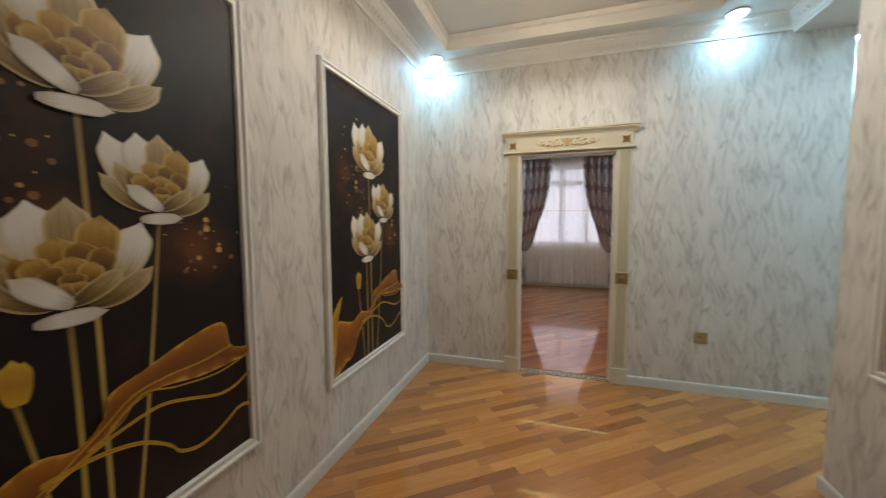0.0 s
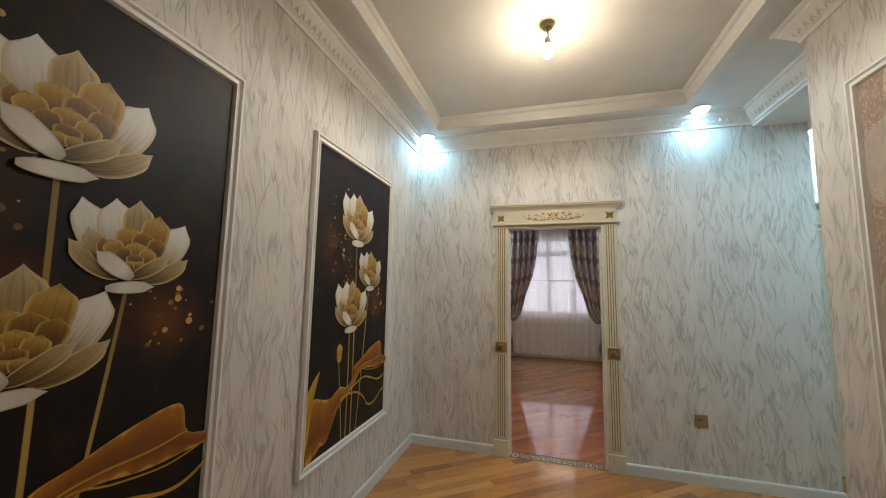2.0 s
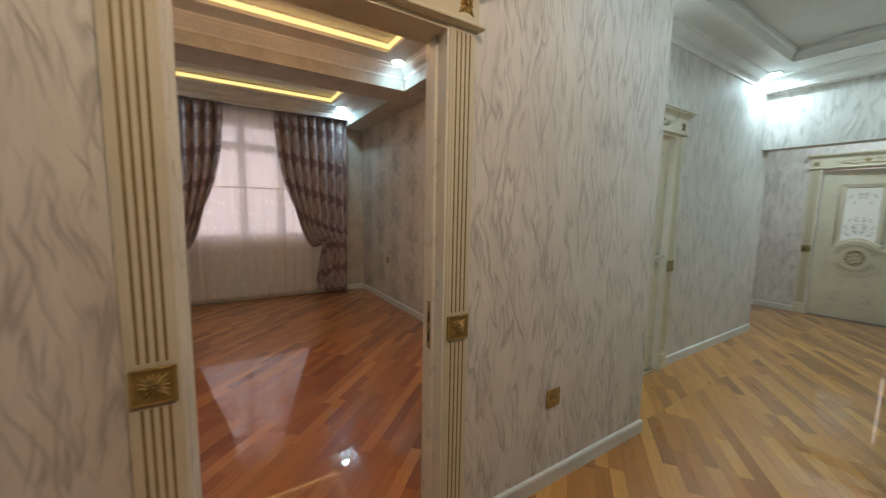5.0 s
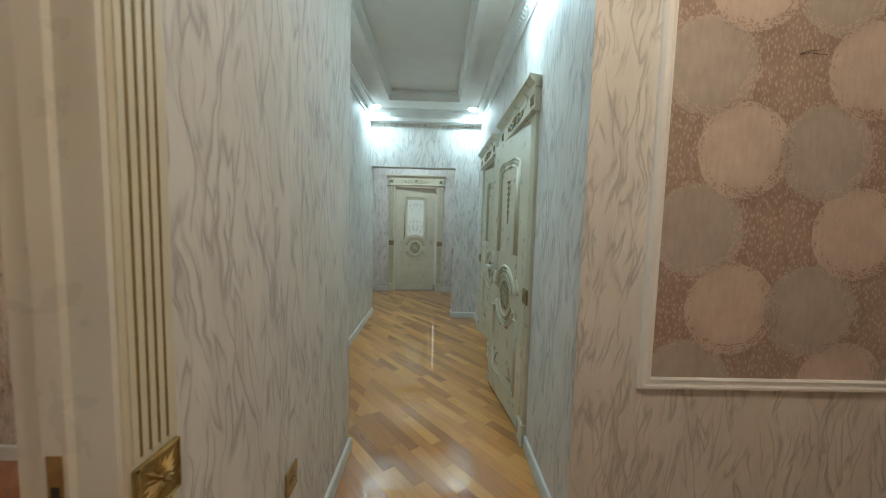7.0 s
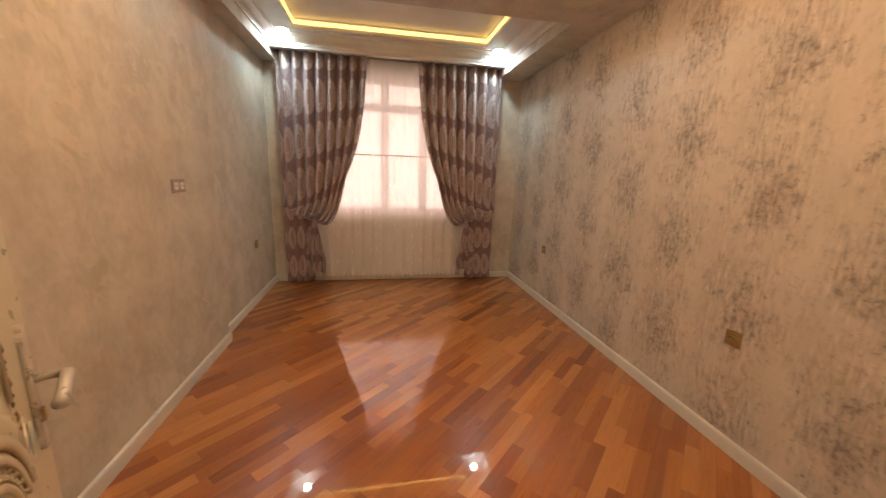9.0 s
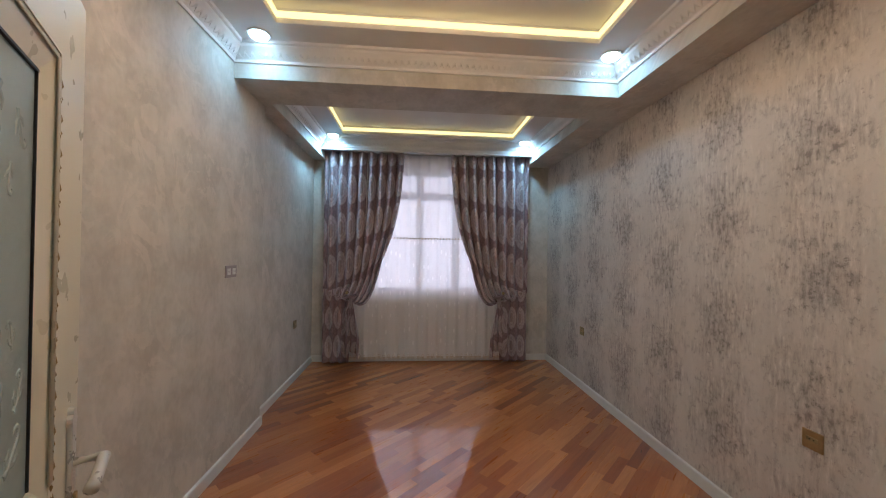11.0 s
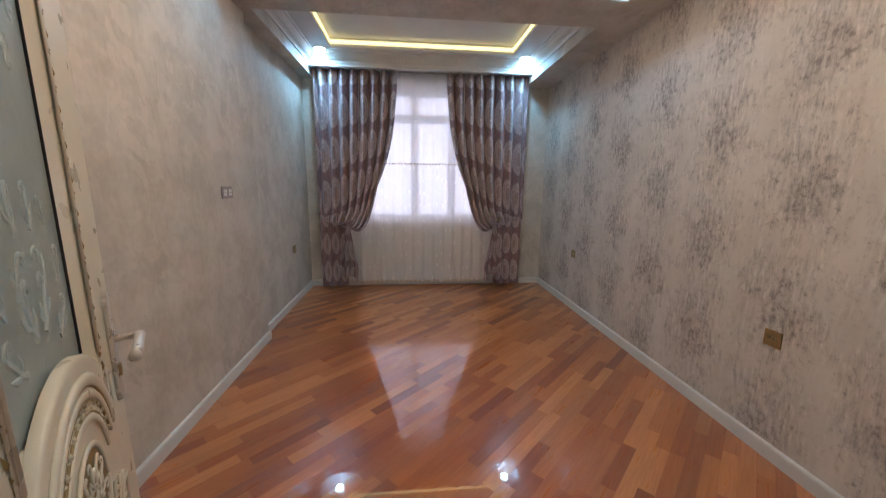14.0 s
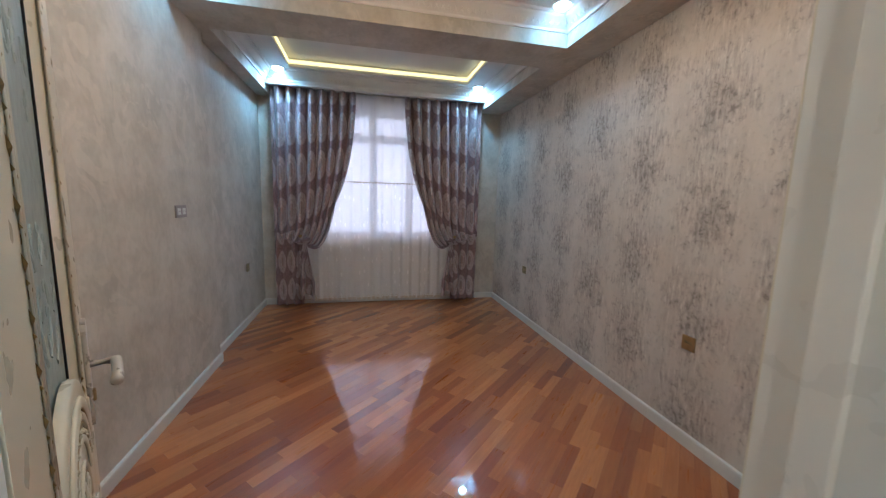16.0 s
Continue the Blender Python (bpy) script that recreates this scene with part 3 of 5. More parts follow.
for p in ((-1.2, -.15, CEIL), (1.18, -.15, CEIL)):
    spotlight(p, SPOT_HALL, "hall downlights")
for p in ((4.74, .33, CORRC), (4.74, -.95, CORRC), (2.14, .29, CORRC), (2.14, -.93, CORRC)):
    spotlight(p, SPOT_CORR, "corridor downlights", (0.60, 0.88, 1.0))
for p in ((-1.12, 2.45, ROOMC), (1.36, 2.45, ROOMC), (-1.09, 4.53, ROOMC), (1.37, 4.53, ROOMC), (-1.14, .3, ROOMC), (1.36, .3, ROOMC)):
    spotlight(p, SPOT_ROOM * (1.8 if p[1] > 4 else .58 if p[1] > 2 else .45), "bedroom downlights")

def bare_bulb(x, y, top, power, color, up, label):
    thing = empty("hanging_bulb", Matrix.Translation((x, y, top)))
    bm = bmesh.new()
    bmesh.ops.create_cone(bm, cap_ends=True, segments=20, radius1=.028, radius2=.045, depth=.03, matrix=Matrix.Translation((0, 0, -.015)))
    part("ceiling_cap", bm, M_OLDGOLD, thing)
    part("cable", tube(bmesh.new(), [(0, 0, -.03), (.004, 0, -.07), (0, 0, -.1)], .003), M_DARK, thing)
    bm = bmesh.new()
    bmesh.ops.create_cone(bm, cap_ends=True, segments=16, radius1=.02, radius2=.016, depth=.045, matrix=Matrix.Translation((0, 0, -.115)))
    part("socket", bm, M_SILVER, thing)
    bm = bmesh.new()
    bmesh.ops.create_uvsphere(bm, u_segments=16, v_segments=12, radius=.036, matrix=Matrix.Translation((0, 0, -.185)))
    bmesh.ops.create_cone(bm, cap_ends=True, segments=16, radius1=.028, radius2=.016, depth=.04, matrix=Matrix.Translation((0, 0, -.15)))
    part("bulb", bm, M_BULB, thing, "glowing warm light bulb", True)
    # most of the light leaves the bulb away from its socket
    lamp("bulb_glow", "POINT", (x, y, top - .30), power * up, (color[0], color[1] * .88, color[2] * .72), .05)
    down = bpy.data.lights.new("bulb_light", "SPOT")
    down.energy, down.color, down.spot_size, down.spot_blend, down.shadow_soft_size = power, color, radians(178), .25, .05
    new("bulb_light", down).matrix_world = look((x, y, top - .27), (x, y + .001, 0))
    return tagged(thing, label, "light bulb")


bare_bulb(-.05, -1.32, CEIL + .1, 39, WARM, .40, "bare warm light bulb hanging from the hall ceiling")
# The bedroom bulb stays out of view; added to fill the room with warm light.
bare_bulb(.12, 1.35, ROOMC + .1, 31, ROOM_WARM, .42, "unseen bare warm bulb added at the bedroom ceiling as warm fill")
spotlight((6.1, -.05, CEIL), 20, "corridor downlights", (0.72, 0.91, 1.0))
lamp("side_room_daylight", "AREA", (CDN, YC + .62, 1.5), 6, (1.0, 0.78, 0.70), 1.5, (CDN, YC, 1.5))
lamp("end_room_daylight", "AREA", (XEND + .78, ENDC, 1.4), 7, (1.0, 0.92, 0.9), 1.2, (XEND, ENDC, 1.4))

# daylight through the window
win = bpy.data.lights.new("window_daylight", "AREA")
win.shape, win.size, win.size_y, win.energy, win.color = "RECTANGLE", WX1 - WX0, WZ1 - WZ0, 20, (1.0, 0.90, 0.95)
wob = new("window_daylight", win)
wob.matrix_world = look(((WX0 + WX1) / 2, RN + .45, (WZ0 + WZ1) / 2), ((WX0 + WX1) / 2, 0, 1.6))

# ---- doors ----
def spiral(cx, cz, r0, r1, a0, a1, y, n=14):
    return [(cx + (r0 + (r1 - r0) * i / n) * math.cos(radians(a0 + (a1 - a0) * i / n)), y, cz + (r0 + (r1 - r0) * i / n) * math.sin(radians(a0 + (a1 - a0) * i / n))) for i in range(n + 1)]


def leaf_blade(bm, x, z, ang, ln, wd, y0, y1):
    """A small carved leaf: a ridged, pointed blade."""
    c, s = math.cos(radians(ang)), math.sin(radians(ang))
    def at(u, v, y):
        return bm.verts.new((x + u * c - v * s, y, z + u * s + v * c))
    b, t, m = at(0, 0, y0), at(ln, 0, y0), at(ln * .45, 0, y1)
    l, r = at(ln * .4, wd, y0), at(ln * .4, -wd, y0)
    for f in ((b, r, m), (r, t, m), (t, l, m), (l, b, m)):
        bm.faces.new(f)


def rosette(bm, x, z, r, y=-.03):
    for k in range(8):
        leaf_blade(bm, x, z, 45 * k, r * (1.25 if k % 2 else .95), r * .3, y, y - .012)
    bmesh.ops.create_uvsphere(bm, u_segments=8, v_segments=6, radius=r * .22, matrix=Matrix.Translation((x, y - .008, z)))


def scrollwork(bm, x, z, w, y=-.032):
    """An acanthus spray, mirrored about its middle."""
    for s in (-1, 1):
        def q(pts):
            return [(x + s * (px), py, pz) for px, py, pz in pts]
        tube(bm, q(spiral(w * .20, z + .002, .004, .030, 520, 180, y)), [.004] * 15, 5)
        tube(bm, q(spiral(w * .42, z + .010, .003, .024, 560, 200, y)), [.0035] * 15, 5)
        tube(bm, q([(w * .06, y, z - .02), (w * .2, y, z - .032), (w * .34, y, z - .026), (w * .46, y, z - .016), (w * .54, y, z + .008), (w * .51, y, z + .022)]), [.006, .006, .005, .004, .003, .002], 5)
        for k, (u, v, a, ln) in enumerate(((.05, .0, 60, .04), (.1, -.02, 150, .035), (.14, .02, 30, .045), (.26, .0, 60, .04), (.27, -.02, 10, .05), (.33, .004, 120, .035), (.38, -.02, 20, .05), (.1, .02, 100, .03))):
            leaf_blade(bm, x + s * w * u, z + v, a if s > 0 else 180 - a, ln, ln * .28, y + .004, y - .01)
    disc(bm, (x, z), .022, y + .004, y - .012, 12, .034)
    for k in range(7):
        leaf_blade(bm, x, z, 30 + 20 * k, .048, .008, y, y - .012)


def door_casing(m, gold, room_side=False, tint=None):
    thing = empty("door_frame", m)
    cr = tint or M_CREAM
    for s in (-1, 1):
        bm = boxes((s * .42 if s > 0 else -.535, .535 if s > 0 else -.42, -.022, 0, .14, 2.10), bevel=.003)
        pil = part("pilaster", bm, cr, thing)
        bm = bmesh.new()
        for k in range(5):
            cx = s * (.4775 + (k - 2) * .0195)
            for z0, z1 in ((.165, .905), (1.02, 2.085)):
                box(bm, cx - .0062, cx + .0062, -.0250, -.0215, z0, z1, .0012)
        part("fluting", bm, cr, pil)
        bm = bmesh.new()
        for k in range(4):
            cx = s * (.4775 + (k - 1.5) * .0195)
            for z0, z1 in ((.17, .90), (1.025, 2.08)):
                box(bm, cx - .0036, cx + .0036, -.0238, -.0215, z0, z1)
        part("gold_groove", bm, M_GROOVE if gold is M_GOLD else gold, pil, "brown gold painted grooves")
        part("plinth", boxes((s * .478 - .066, s * .478 + .066, -.034, 0, 0, .145), bevel=.004), cr, thing)
        bm = boxes((s * .478 - .05, s * .478 + .05, -.03, -.0215, .915, 1.012), bevel=.003)
        blk = part("rosette_block", bm, M_GROOVE, thing, "square block with a gilded flower")
        bm = bmesh.new()
        for a in range(4):
            box(bm, s * .478 + (-.048, -.048, .044, -.048)[a], s * .478 + (.048, .048, .048, -.044)[a], -.033, -.0295, .963 + (-.048, .044, -.048, -.048)[a], .963 + (-.044, .048, .048, .048)[a])
        for k in range(16):
            leaf_blade(bm, s * .478, .963, 22.5 * k, .050 if k % 4 == 2 else .038, .0065, -.03, -.038)
        rosette(bm, s * .478, .963, .022, -.033)
        part("flower", bm, gold, blk, "carved gilded flower")
        bm = bmesh.new()
        rosette(bm, s * .48, 2.172, .034, -.035)
        for a in (45, 135, 225, 315):
            leaf_blade(bm, s * .48, 2.172, a, .05, .014, -.035, -.046)
        part("corner_rosette", bm, gold, thing, "gilded flower rosette")
        bm = boxes((s * .41 if s > 0 else -.45, .45 if s > 0 else -.41, -.018, .135, 0, 2.12))
        box(bm, s * .398 if s > 0 else -.412, .412 if s > 0 else -.398, .045, .085, 0, 2.08, .002)
        part("jamb", bm, M_LINING, thing)
        if room_side:
            part("inner_casing", boxes((s * .42 if s > 0 else -.53, .53 if s > 0 else -.42, .124, .146, 0, 2.2), bevel=.004), cr, thing)
    if room_side:
        part("inner_head", boxes((-.42, .42, .124, .146, 2.09, 2.2), bevel=.004), cr, thing)
    part("head_jamb", boxes((-.41, .41, -.018, .135, 2.08, 2.12)), cr, thing)
    part("frieze", boxes((-.54, .54, -.035, 0, 2.118, 2.24), bevel=.003), cr, thing)
    bm = bmesh.new()
    sweep(bm, ((0, 2.098), (.04, 2.098), (.05, 2.104), (.05, 2.112), (.04, 2.12), (0, 2.12)), (-.545, 0), (.545, 0), (0, -1), (.3, .3))
    part("lower_bead", bm, cr, thing)
    bm = bmesh.new()
    sweep(bm, ((0, 2.238), (.04, 2.238), (.045, 2.25), (.06, 2.262), (.075, 2.272), (.075, 2.28), (.085, 2.284), (.085, 2.298), (0, 2.3)), (-.545, 0), (.545, 0), (0, -1), (.45, .45))
    part("cornice", bm, cr, thing)
    bm = bmesh.new()
    scrollwork(bm, 0, 2.175, .5 if gold is M_GOLD else .5, -.036)
    part("scroll_ornament", bm, gold, thing, "gilded acanthus scroll ornament")
    return thing


def make_glass():
    n = Nodes("frosted_etched_glass", 0.4)
    c = n.coord()
    e = n.voronoi(c, 26, "Distance")
    n.bump(n.math("ADD", n.noise(c, 45, 3), e), 0.35, 0.004)
    return n.set(Base_Color=(0.50, 0.57, 0.53), Transmission_Weight=0.55, IOR=1.3)


M_FROST = make_glass()
M_ETCH = plain("pale_etched_relief", (0.38, 0.44, 0.41), 0.5, var=0.05)


def path_tube(bm, pts, r, closed=False):
    tube(bm, pts + ([pts[0]] if closed else []), r, 8, 1.0)


def arc(cx, cz, r, a0, a1, y, n=16, rz=None):
    return [(cx + r * math.cos(radians(a0 + (a1 - a0) * i / n)), y, cz + (rz or r) * math.sin(radians(a0 + (a1 - a0) * i / n))) for i in range(n + 1)]


def lathe(bm, cx, cz, profile, sides=64):
    """A turned boss in the xz plane from (radius, y) pairs, closed at its middle."""
    rings = [[bm.verts.new((cx + r * math.cos(a), y, cz + r * math.sin(a))) for a in (2 * math.pi * k / sides for k in range(sides))] for r, y in profile]
    for a, b in zip(rings, rings[1:]):
        for k in range(sides):
            j = (k + 1) % sides
            bm.faces.new((a[k], a[j], b[j], b[k]))
    bm.faces.new(rings[-1])
    return bm


def scroll_leaf(bm, x, z, ang, size, y, flip=1):
    """A curled acanthus stroke: a stem that thins into a spiral, with two side lobes."""
    c, w = math.cos(radians(ang)), math.sin(radians(ang))
    def at(u, v):
        return (x + size * (u * c - flip * v * w), y, z + size * (u * w + flip * v * c))
    n = 12
    pts = [at(u, v) for u, v in [(.0, .0), (.25, -.05), (.5, -.02)] + [(.72 + .2 * (1 - i / n) * math.sin(4.6 * i / n), .18 - .2 * (1 - i / n) * math.cos(4.6 * i / n)) for i in range(n)]]
    tube(bm, pts, [size * .075 * (1 - .55 * i / len(pts)) for i in range(len(pts))], 6)
    tube(bm, [at(.2, -.03), at(.36, -.2), at(.55, -.26)], [size * .06, size * .07, size * .02], 6)
    tube(bm, [at(.15, .02), at(.25, .16), at(.42, .2)], [size * .05, size * .06, size * .02], 6)


def door_leaf(m, glazed, gold, label, mat=None):
    """A leaf of 0.81 m with hinge at its origin, face towards -y."""
    thing = empty("door_leaf", m)
    mat = mat or M_LEAF
    W, H, cx = .81, 2.065, .405
    gx0, gx1, gz0, gz1 = .235, .575, 1.10, 1.83
    if glazed:
        bv = .046
        bm = boxes((0, gx0 - bv, 0, .04, .012, H), (gx1 + bv, W, 0, .04, .012, H), (gx0 - bv, gx1 + bv, 0, .04, .012, gz0 - bv), (gx0 - bv, gx1 + bv, 0, .04, gz1 + bv, H))
        slope = bmesh.new()
        for y0, y1 in ((.0005, .0145), (.0395, .0275)):
            outer = [slope.verts.new(q) for q in ((gx0 - bv, y0, gz0 - bv), (gx1 + bv, y0, gz0 - bv), (gx1 + bv, y0, gz1 + bv), (gx0 - bv, y0, gz1 + bv))]
            inner = [slope.verts.new(q) for q in ((gx0, y1, gz0), (gx1, y1, gz0), (gx1, y1, gz1), (gx0, y1, gz1))]
            for k in range(4):
                slope.faces.new((outer[k], outer[(k + 1) % 4], inner[(k + 1) % 4], inner[k]))
        part("glazing_bevel", slope, mat, thing, "sloping bevel round the glass")
    else:
        bm = boxes((0, W, 0, .04, .012, H), bevel=.002)
    part("leaf_body", bm, mat, thing)
    bm = bmesh.new()
    y = -.002
    # upper panel mouldings
    for e, r in ((.034, .006), (.046, .004)) if glazed else ((.0, .012), (.028, .007), (.05, .009)):
        x0, x1, z1 = gx0 - .012 - e, gx1 + .012 + e, gz1 + .012 + e
        if glazed:
            pts = [(x0, y, gz0 - .02), (x0, y, z1), (x1, y, z1), (x1, y, gz0 - .02)]
            path_tube(bm, pts, r)
        else:
            path_tube(bm, [(x0 + .1, y, z1), (x1 - .1, y, z1)], r)
            path_tube(bm, [(x0, y, 1.2), (x0, y, z1 - .03), (x0 + .1, y, z1)], r)
            path_tube(bm, [(x1, y, 1.2), (x1, y, z1 - .03), (x1 - .1, y, z1)], r)
    # arches over and under the medallion
    mz = .87
    for r in (.215, .19, .150):
        path_tube(bm, arc(cx, mz, r * 1.05, 12, 168, y - .010 * glazed, 40), .012 if r > .2 else .008)
        path_tube(bm, arc(cx, mz, r * 1.05, 200, 340, y - .010 * glazed, 40), .012 if r > .2 else .008)
    # shoulders and lower panel
    for e, r in ((.0, .010), (.03, .006)):
        x0, x1, z0, zt = .125 + e, .685 - e, .20 + e, .74 - e
        path_tube(bm, [(cx - .21, y, zt), (x0, y, zt), (x0, y, z0), (x1, y, z0), (x1, y, zt), (cx + .21, y, zt)], r)
        path_tube(bm, [(x0, y, 1.0 + e), (x0, y, .93 + e), (cx - .22, y, .93 + e)], r)
        path_tube(bm, [(x1, y, 1.0 + e), (x1, y, .93 + e), (cx + .22, y, .93 + e)], r)
    if glazed:
        for v in bm.verts:
            v.co.y = y + (v.co.y - y) * .42
    part("raised_moulding", bm, mat, thing, "carved raised mouldings", True)
    if glazed:
        bm = lathe(bmesh.new(), cx, mz, ((.272, .012), (.272, -.001), (.269, -.004), (.262, -.0055), (.250, -.006), (.240, -.005), (.232, -.004), (.214, -.004), (.12, -.004)))
        part("arched_panel", bm, mat, thing, "", True)
        part("glass_pane", boxes((gx0, gx1, .016, .026, gz0, gz1)), M_FROST, thing, "frosted etched glass")
        bm = bmesh.new()
        for s in (-1, 1):
            for u, z, ang, size in ((.02, 1.20, 70, .13), (.08, 1.17, 40, .11), (.06, 1.27, 110, .10), (.11, 1.26, 60, .09), (.03, 1.36, 80, .10), (.10, 1.36, 100, .07), (.04, 1.76, 250, .11), (.10, 1.74, 290, .09), (.08, 1.65, 260, .07)):
                scroll_leaf(bm, cx + s * u, z, ang if s > 0 else 180 - ang, size * .8, .0158, s)
        for v in bm.verts:
            v.co.y = .0158 + (v.co.y - .0158) * .35
        part("etched_scroll", bm, M_ETCH, thing, "etched scrolls on the glass")["kind"] = "stuff"
        bm = boxes((gx0, gx0 + .003, .012, .016, gz0, gz1), (gx1 - .003, gx1, .012, .016, gz0, gz1), (gx0, gx1, .011, .016, gz1 - .005, gz1))
        part("glass_seal", bm, M_DARK, thing)
    base = -.004 if glazed else 0
    part("medallion", disc(bmesh.new(), (cx, mz), .108, 0, base - .002, 48, .118), M_GROOVE, thing, "brown glazed medallion ground")
    bm = bmesh.new()
    path_tube(bm, arc(cx, mz, .104, 0, 360, base - .004, 48, .114), .006)
    for k in range(12):
        a = 30 * k
        scroll_leaf(bm, cx + .036 * math.cos(radians(a)), mz + .039 * math.sin(radians(a)), a, .062, base - .005, 1 if k % 2 else -1)
    for k in range(8):
        a = 45 * k + 20
        scroll_leaf(bm, cx + .010 * math.cos(radians(a)), mz + .010 * math.sin(radians(a)), a, .040, base - .006, 1 if k % 2 else -1)
    bmesh.ops.create_uvsphere(bm, u_segments=12, v_segments=8, radius=.012, matrix=Matrix.Translation((cx, base - .004, mz)))
    for v in bm.verts:
        v.co.y = base - .001 + (v.co.y - base + .001) * .6
    part("medallion_carving", bm, M_PATINA if not glazed else mat, thing, "carved acanthus flower", True)
    bm = bmesh.new()
    for s in (-1, 1):
        for k in range(5):
            leaf_blade(bm, cx + s * (.012 + .018 * k), .655 - .012 * math.sin(k), (200 + 14 * k) if s < 0 else (-20 - 14 * k), .034, .009, 0, -.011)
            leaf_blade(bm, cx + s * (.20 - .01 * k), .27 + .016 * k, 90 + s * 25, .034, .007, 0, -.009)
            leaf_blade(bm, cx + s * (.11 + .02 * k), .265, 90 - s * 60, .03, .007, 0, -.009)
        tube(bm, [(cx + s * u, -.003, z) for u, z, _ in ((.0, .66, 0), (.05, .668, 0), (.09, .655, 0), (.11, .675, 0))], .0045, 5)
    for k in range(6 if not glazed else 0):
        for s in (-1, 1):
            leaf_blade(bm, cx, 1.72 - .045 * k, 90 + s * (60 - 5 * k), .055 - .005 * k, .011, 0, -.011)
    if not glazed:
        tube(bm, [(cx, -.003, 1.74), (cx, -.003, 1.42)], .004, 5)
        for k in range(5):
            leaf_blade(bm, cx, 1.06, 30 + 30 * k, .06, .012, 0, -.012)
    part("carved_spray", bm, M_PATINA if glazed else gold, thing, "small gilded carved sprays")["kind"] = "stuff"
    # carved band along the arches, brown glaze in its grooves
    bm, glaze = bmesh.new(), bmesh.new()
    for a0, a1 in ((16, 164), (204, 336)):
        for r in (.214, .188, .168):
            path_tube(glaze, arc(cx, mz, r, a0, a1, base - .001, 36), .0028)
        for k in range(30):
            a = a0 + (a1 - a0) * k / 29
            leaf_blade(bm, cx + .178 * math.cos(radians(a)), mz + .178 * math.sin(radians(a)), a + 90 + (40 if k % 2 else -40), .019, .0042, base - .0015, base - .007)
    part("arch_carving", bm, M_PATINA, thing, "leaf band on the arches")["kind"] = "stuff"
    part("arch_glaze", glaze, M_GROOVE, thing, "brown glaze lines in the grooves")["kind"] = "stuff"
    # twisted leaf chain beside the panel
    bm = bmesh.new()
    for k in range(27):
        z = .96 + .033 * k
        for x in (gx0 - .062, gx1 + .062):
            leaf_blade(bm, x, z, 90 + (22 if k % 2 else -22), .028, .0045, -.0005, -.0045)
            leaf_blade(bm, x + .004, z + .015, 90 - (30 if k % 2 else -30), .014, .003, -.0005, -.0035)
    part("leaf_chain", bm, M_GROOVE if glazed else gold, thing, "brown glazed leaf chain")["kind"] = "stuff"
    # handle
    bm = boxes((.728, .762, -.010, 0, .93, 1.15), bevel=.004)
    for z, r in ((1.15, .02), (.93, .02), (1.168, .012), (.912, .012)):
        disc(bm, (.745, z), r, 0, -.010, 14)
    h = part("handle_plate", bm, M_SILVER, thing, "white and gold handle plate")
    bm = tube(bmesh.new(), [(.745, -.008, 1.06), (.745, -.05, 1.06), (.74, -.058, 1.06), (.70, -.06, 1.062), (.65, -.06, 1.056), (.625, -.058, 1.05)], [.010, .010, .012, .011, .011, .013], 12)
    part("lever", bm, M_SILVER, h, "white lever with brass end", True)
    part("key_cylinder", boxes((.738, .752, -.016, 0, .965, .995), bevel=.003), M_BRASS, h)
    part("lock_plate", boxes((W, W + .002, .008, .032, .92, 1.14)), M_BRASS, thing, "brass lock plate")
    for z in (.25, 1.8):
        bm = bmesh.new()
        bmesh.ops.create_cone(bm, cap_ends=True, segments=10, radius1=.008, radius2=.008, depth=.1, matrix=Matrix.Translation((-.006, .045, z)))
        part("hinge", bm, M_BRASS, thing)
    return tagged(thing, label, "door")


f = door_casing(pose(0, 0, 0), M_GOLD, True)
tagged(f, "cream classical door frame with gilded carvings, open doorway", "door frame")
f = door_casing(pose(CDN, YC, 0), M_OLDGOLD, tint=M_LEAF)
tagged(f, "cream classical door frame round a glazed corridor door", "door frame", "corridor door frames")
for c in (CD1, CD2):
    f = door_casing(pose(c, YS, 0, 0, 0, 180), M_OLDGOLD, tint=M_LEAF)
    tagged(f, "cream classical door frame with old gold carvings in the corridor", "door frame", "corridor door frames")
f = door_casing(pose(XEND, ENDC, 0, 0, 0, -90), M_OLDGOLD, tint=M_LEAF)
tagged(f, "cream classical door frame at the far end of the corridor", "door frame", "corridor door frames")

door_leaf(pose(-.41, .14, 0, 0, 0, 120), True, M_OLDGOLD, "cream carved door with frosted glass, swung open into the bedroom")
door_leaf(pose(CDN - .405, YC + .03, 0), True, M_OLDGOLD, "closed cream carved door with an etched glass pane")
door_leaf(pose(CD1 - .40, YS + .012, 0) @ Matrix.Diagonal((1, -1, 1, 1)) @ pose(0, 0, 0, 0, 0, -7), False, M_OLDGOLD, "cream carved solid door standing slightly ajar in the corridor")
door_leaf(pose(CD2 + .40, YS + .012, 0, 0, 0, 180) @ pose(0, 0, 0, 0, 0, 9), False, M_OLDGOLD, "cream carved solid door ajar at the corridor's far end")
door_leaf(pose(XEND + .03, ENDC + .40, 0, 0, 0, -85.5) @ Matrix.Diagonal((.965, 1, 1, 1)), True, M_OLDGOLD, "cream carved glazed door standing ajar with light behind it")

# strike plate in the doorway
sp = empty("strike_plate", pose(.398, .065, 0))
part("plate", boxes((-.002, 0, -.012, .012, .86, 1.06)), M_BRASS, sp)
part("latch_hole", boxes((-.003, -.0005, -.006, .006, .97, 1.01)), M_DARK, sp)
part("bolt_hole", boxes((-.003, -.0005, -.006, .006, .89, .93)), M_DARK, sp)
tagged(sp, "brass strike plate set in the cream door jamb", "strike plate")


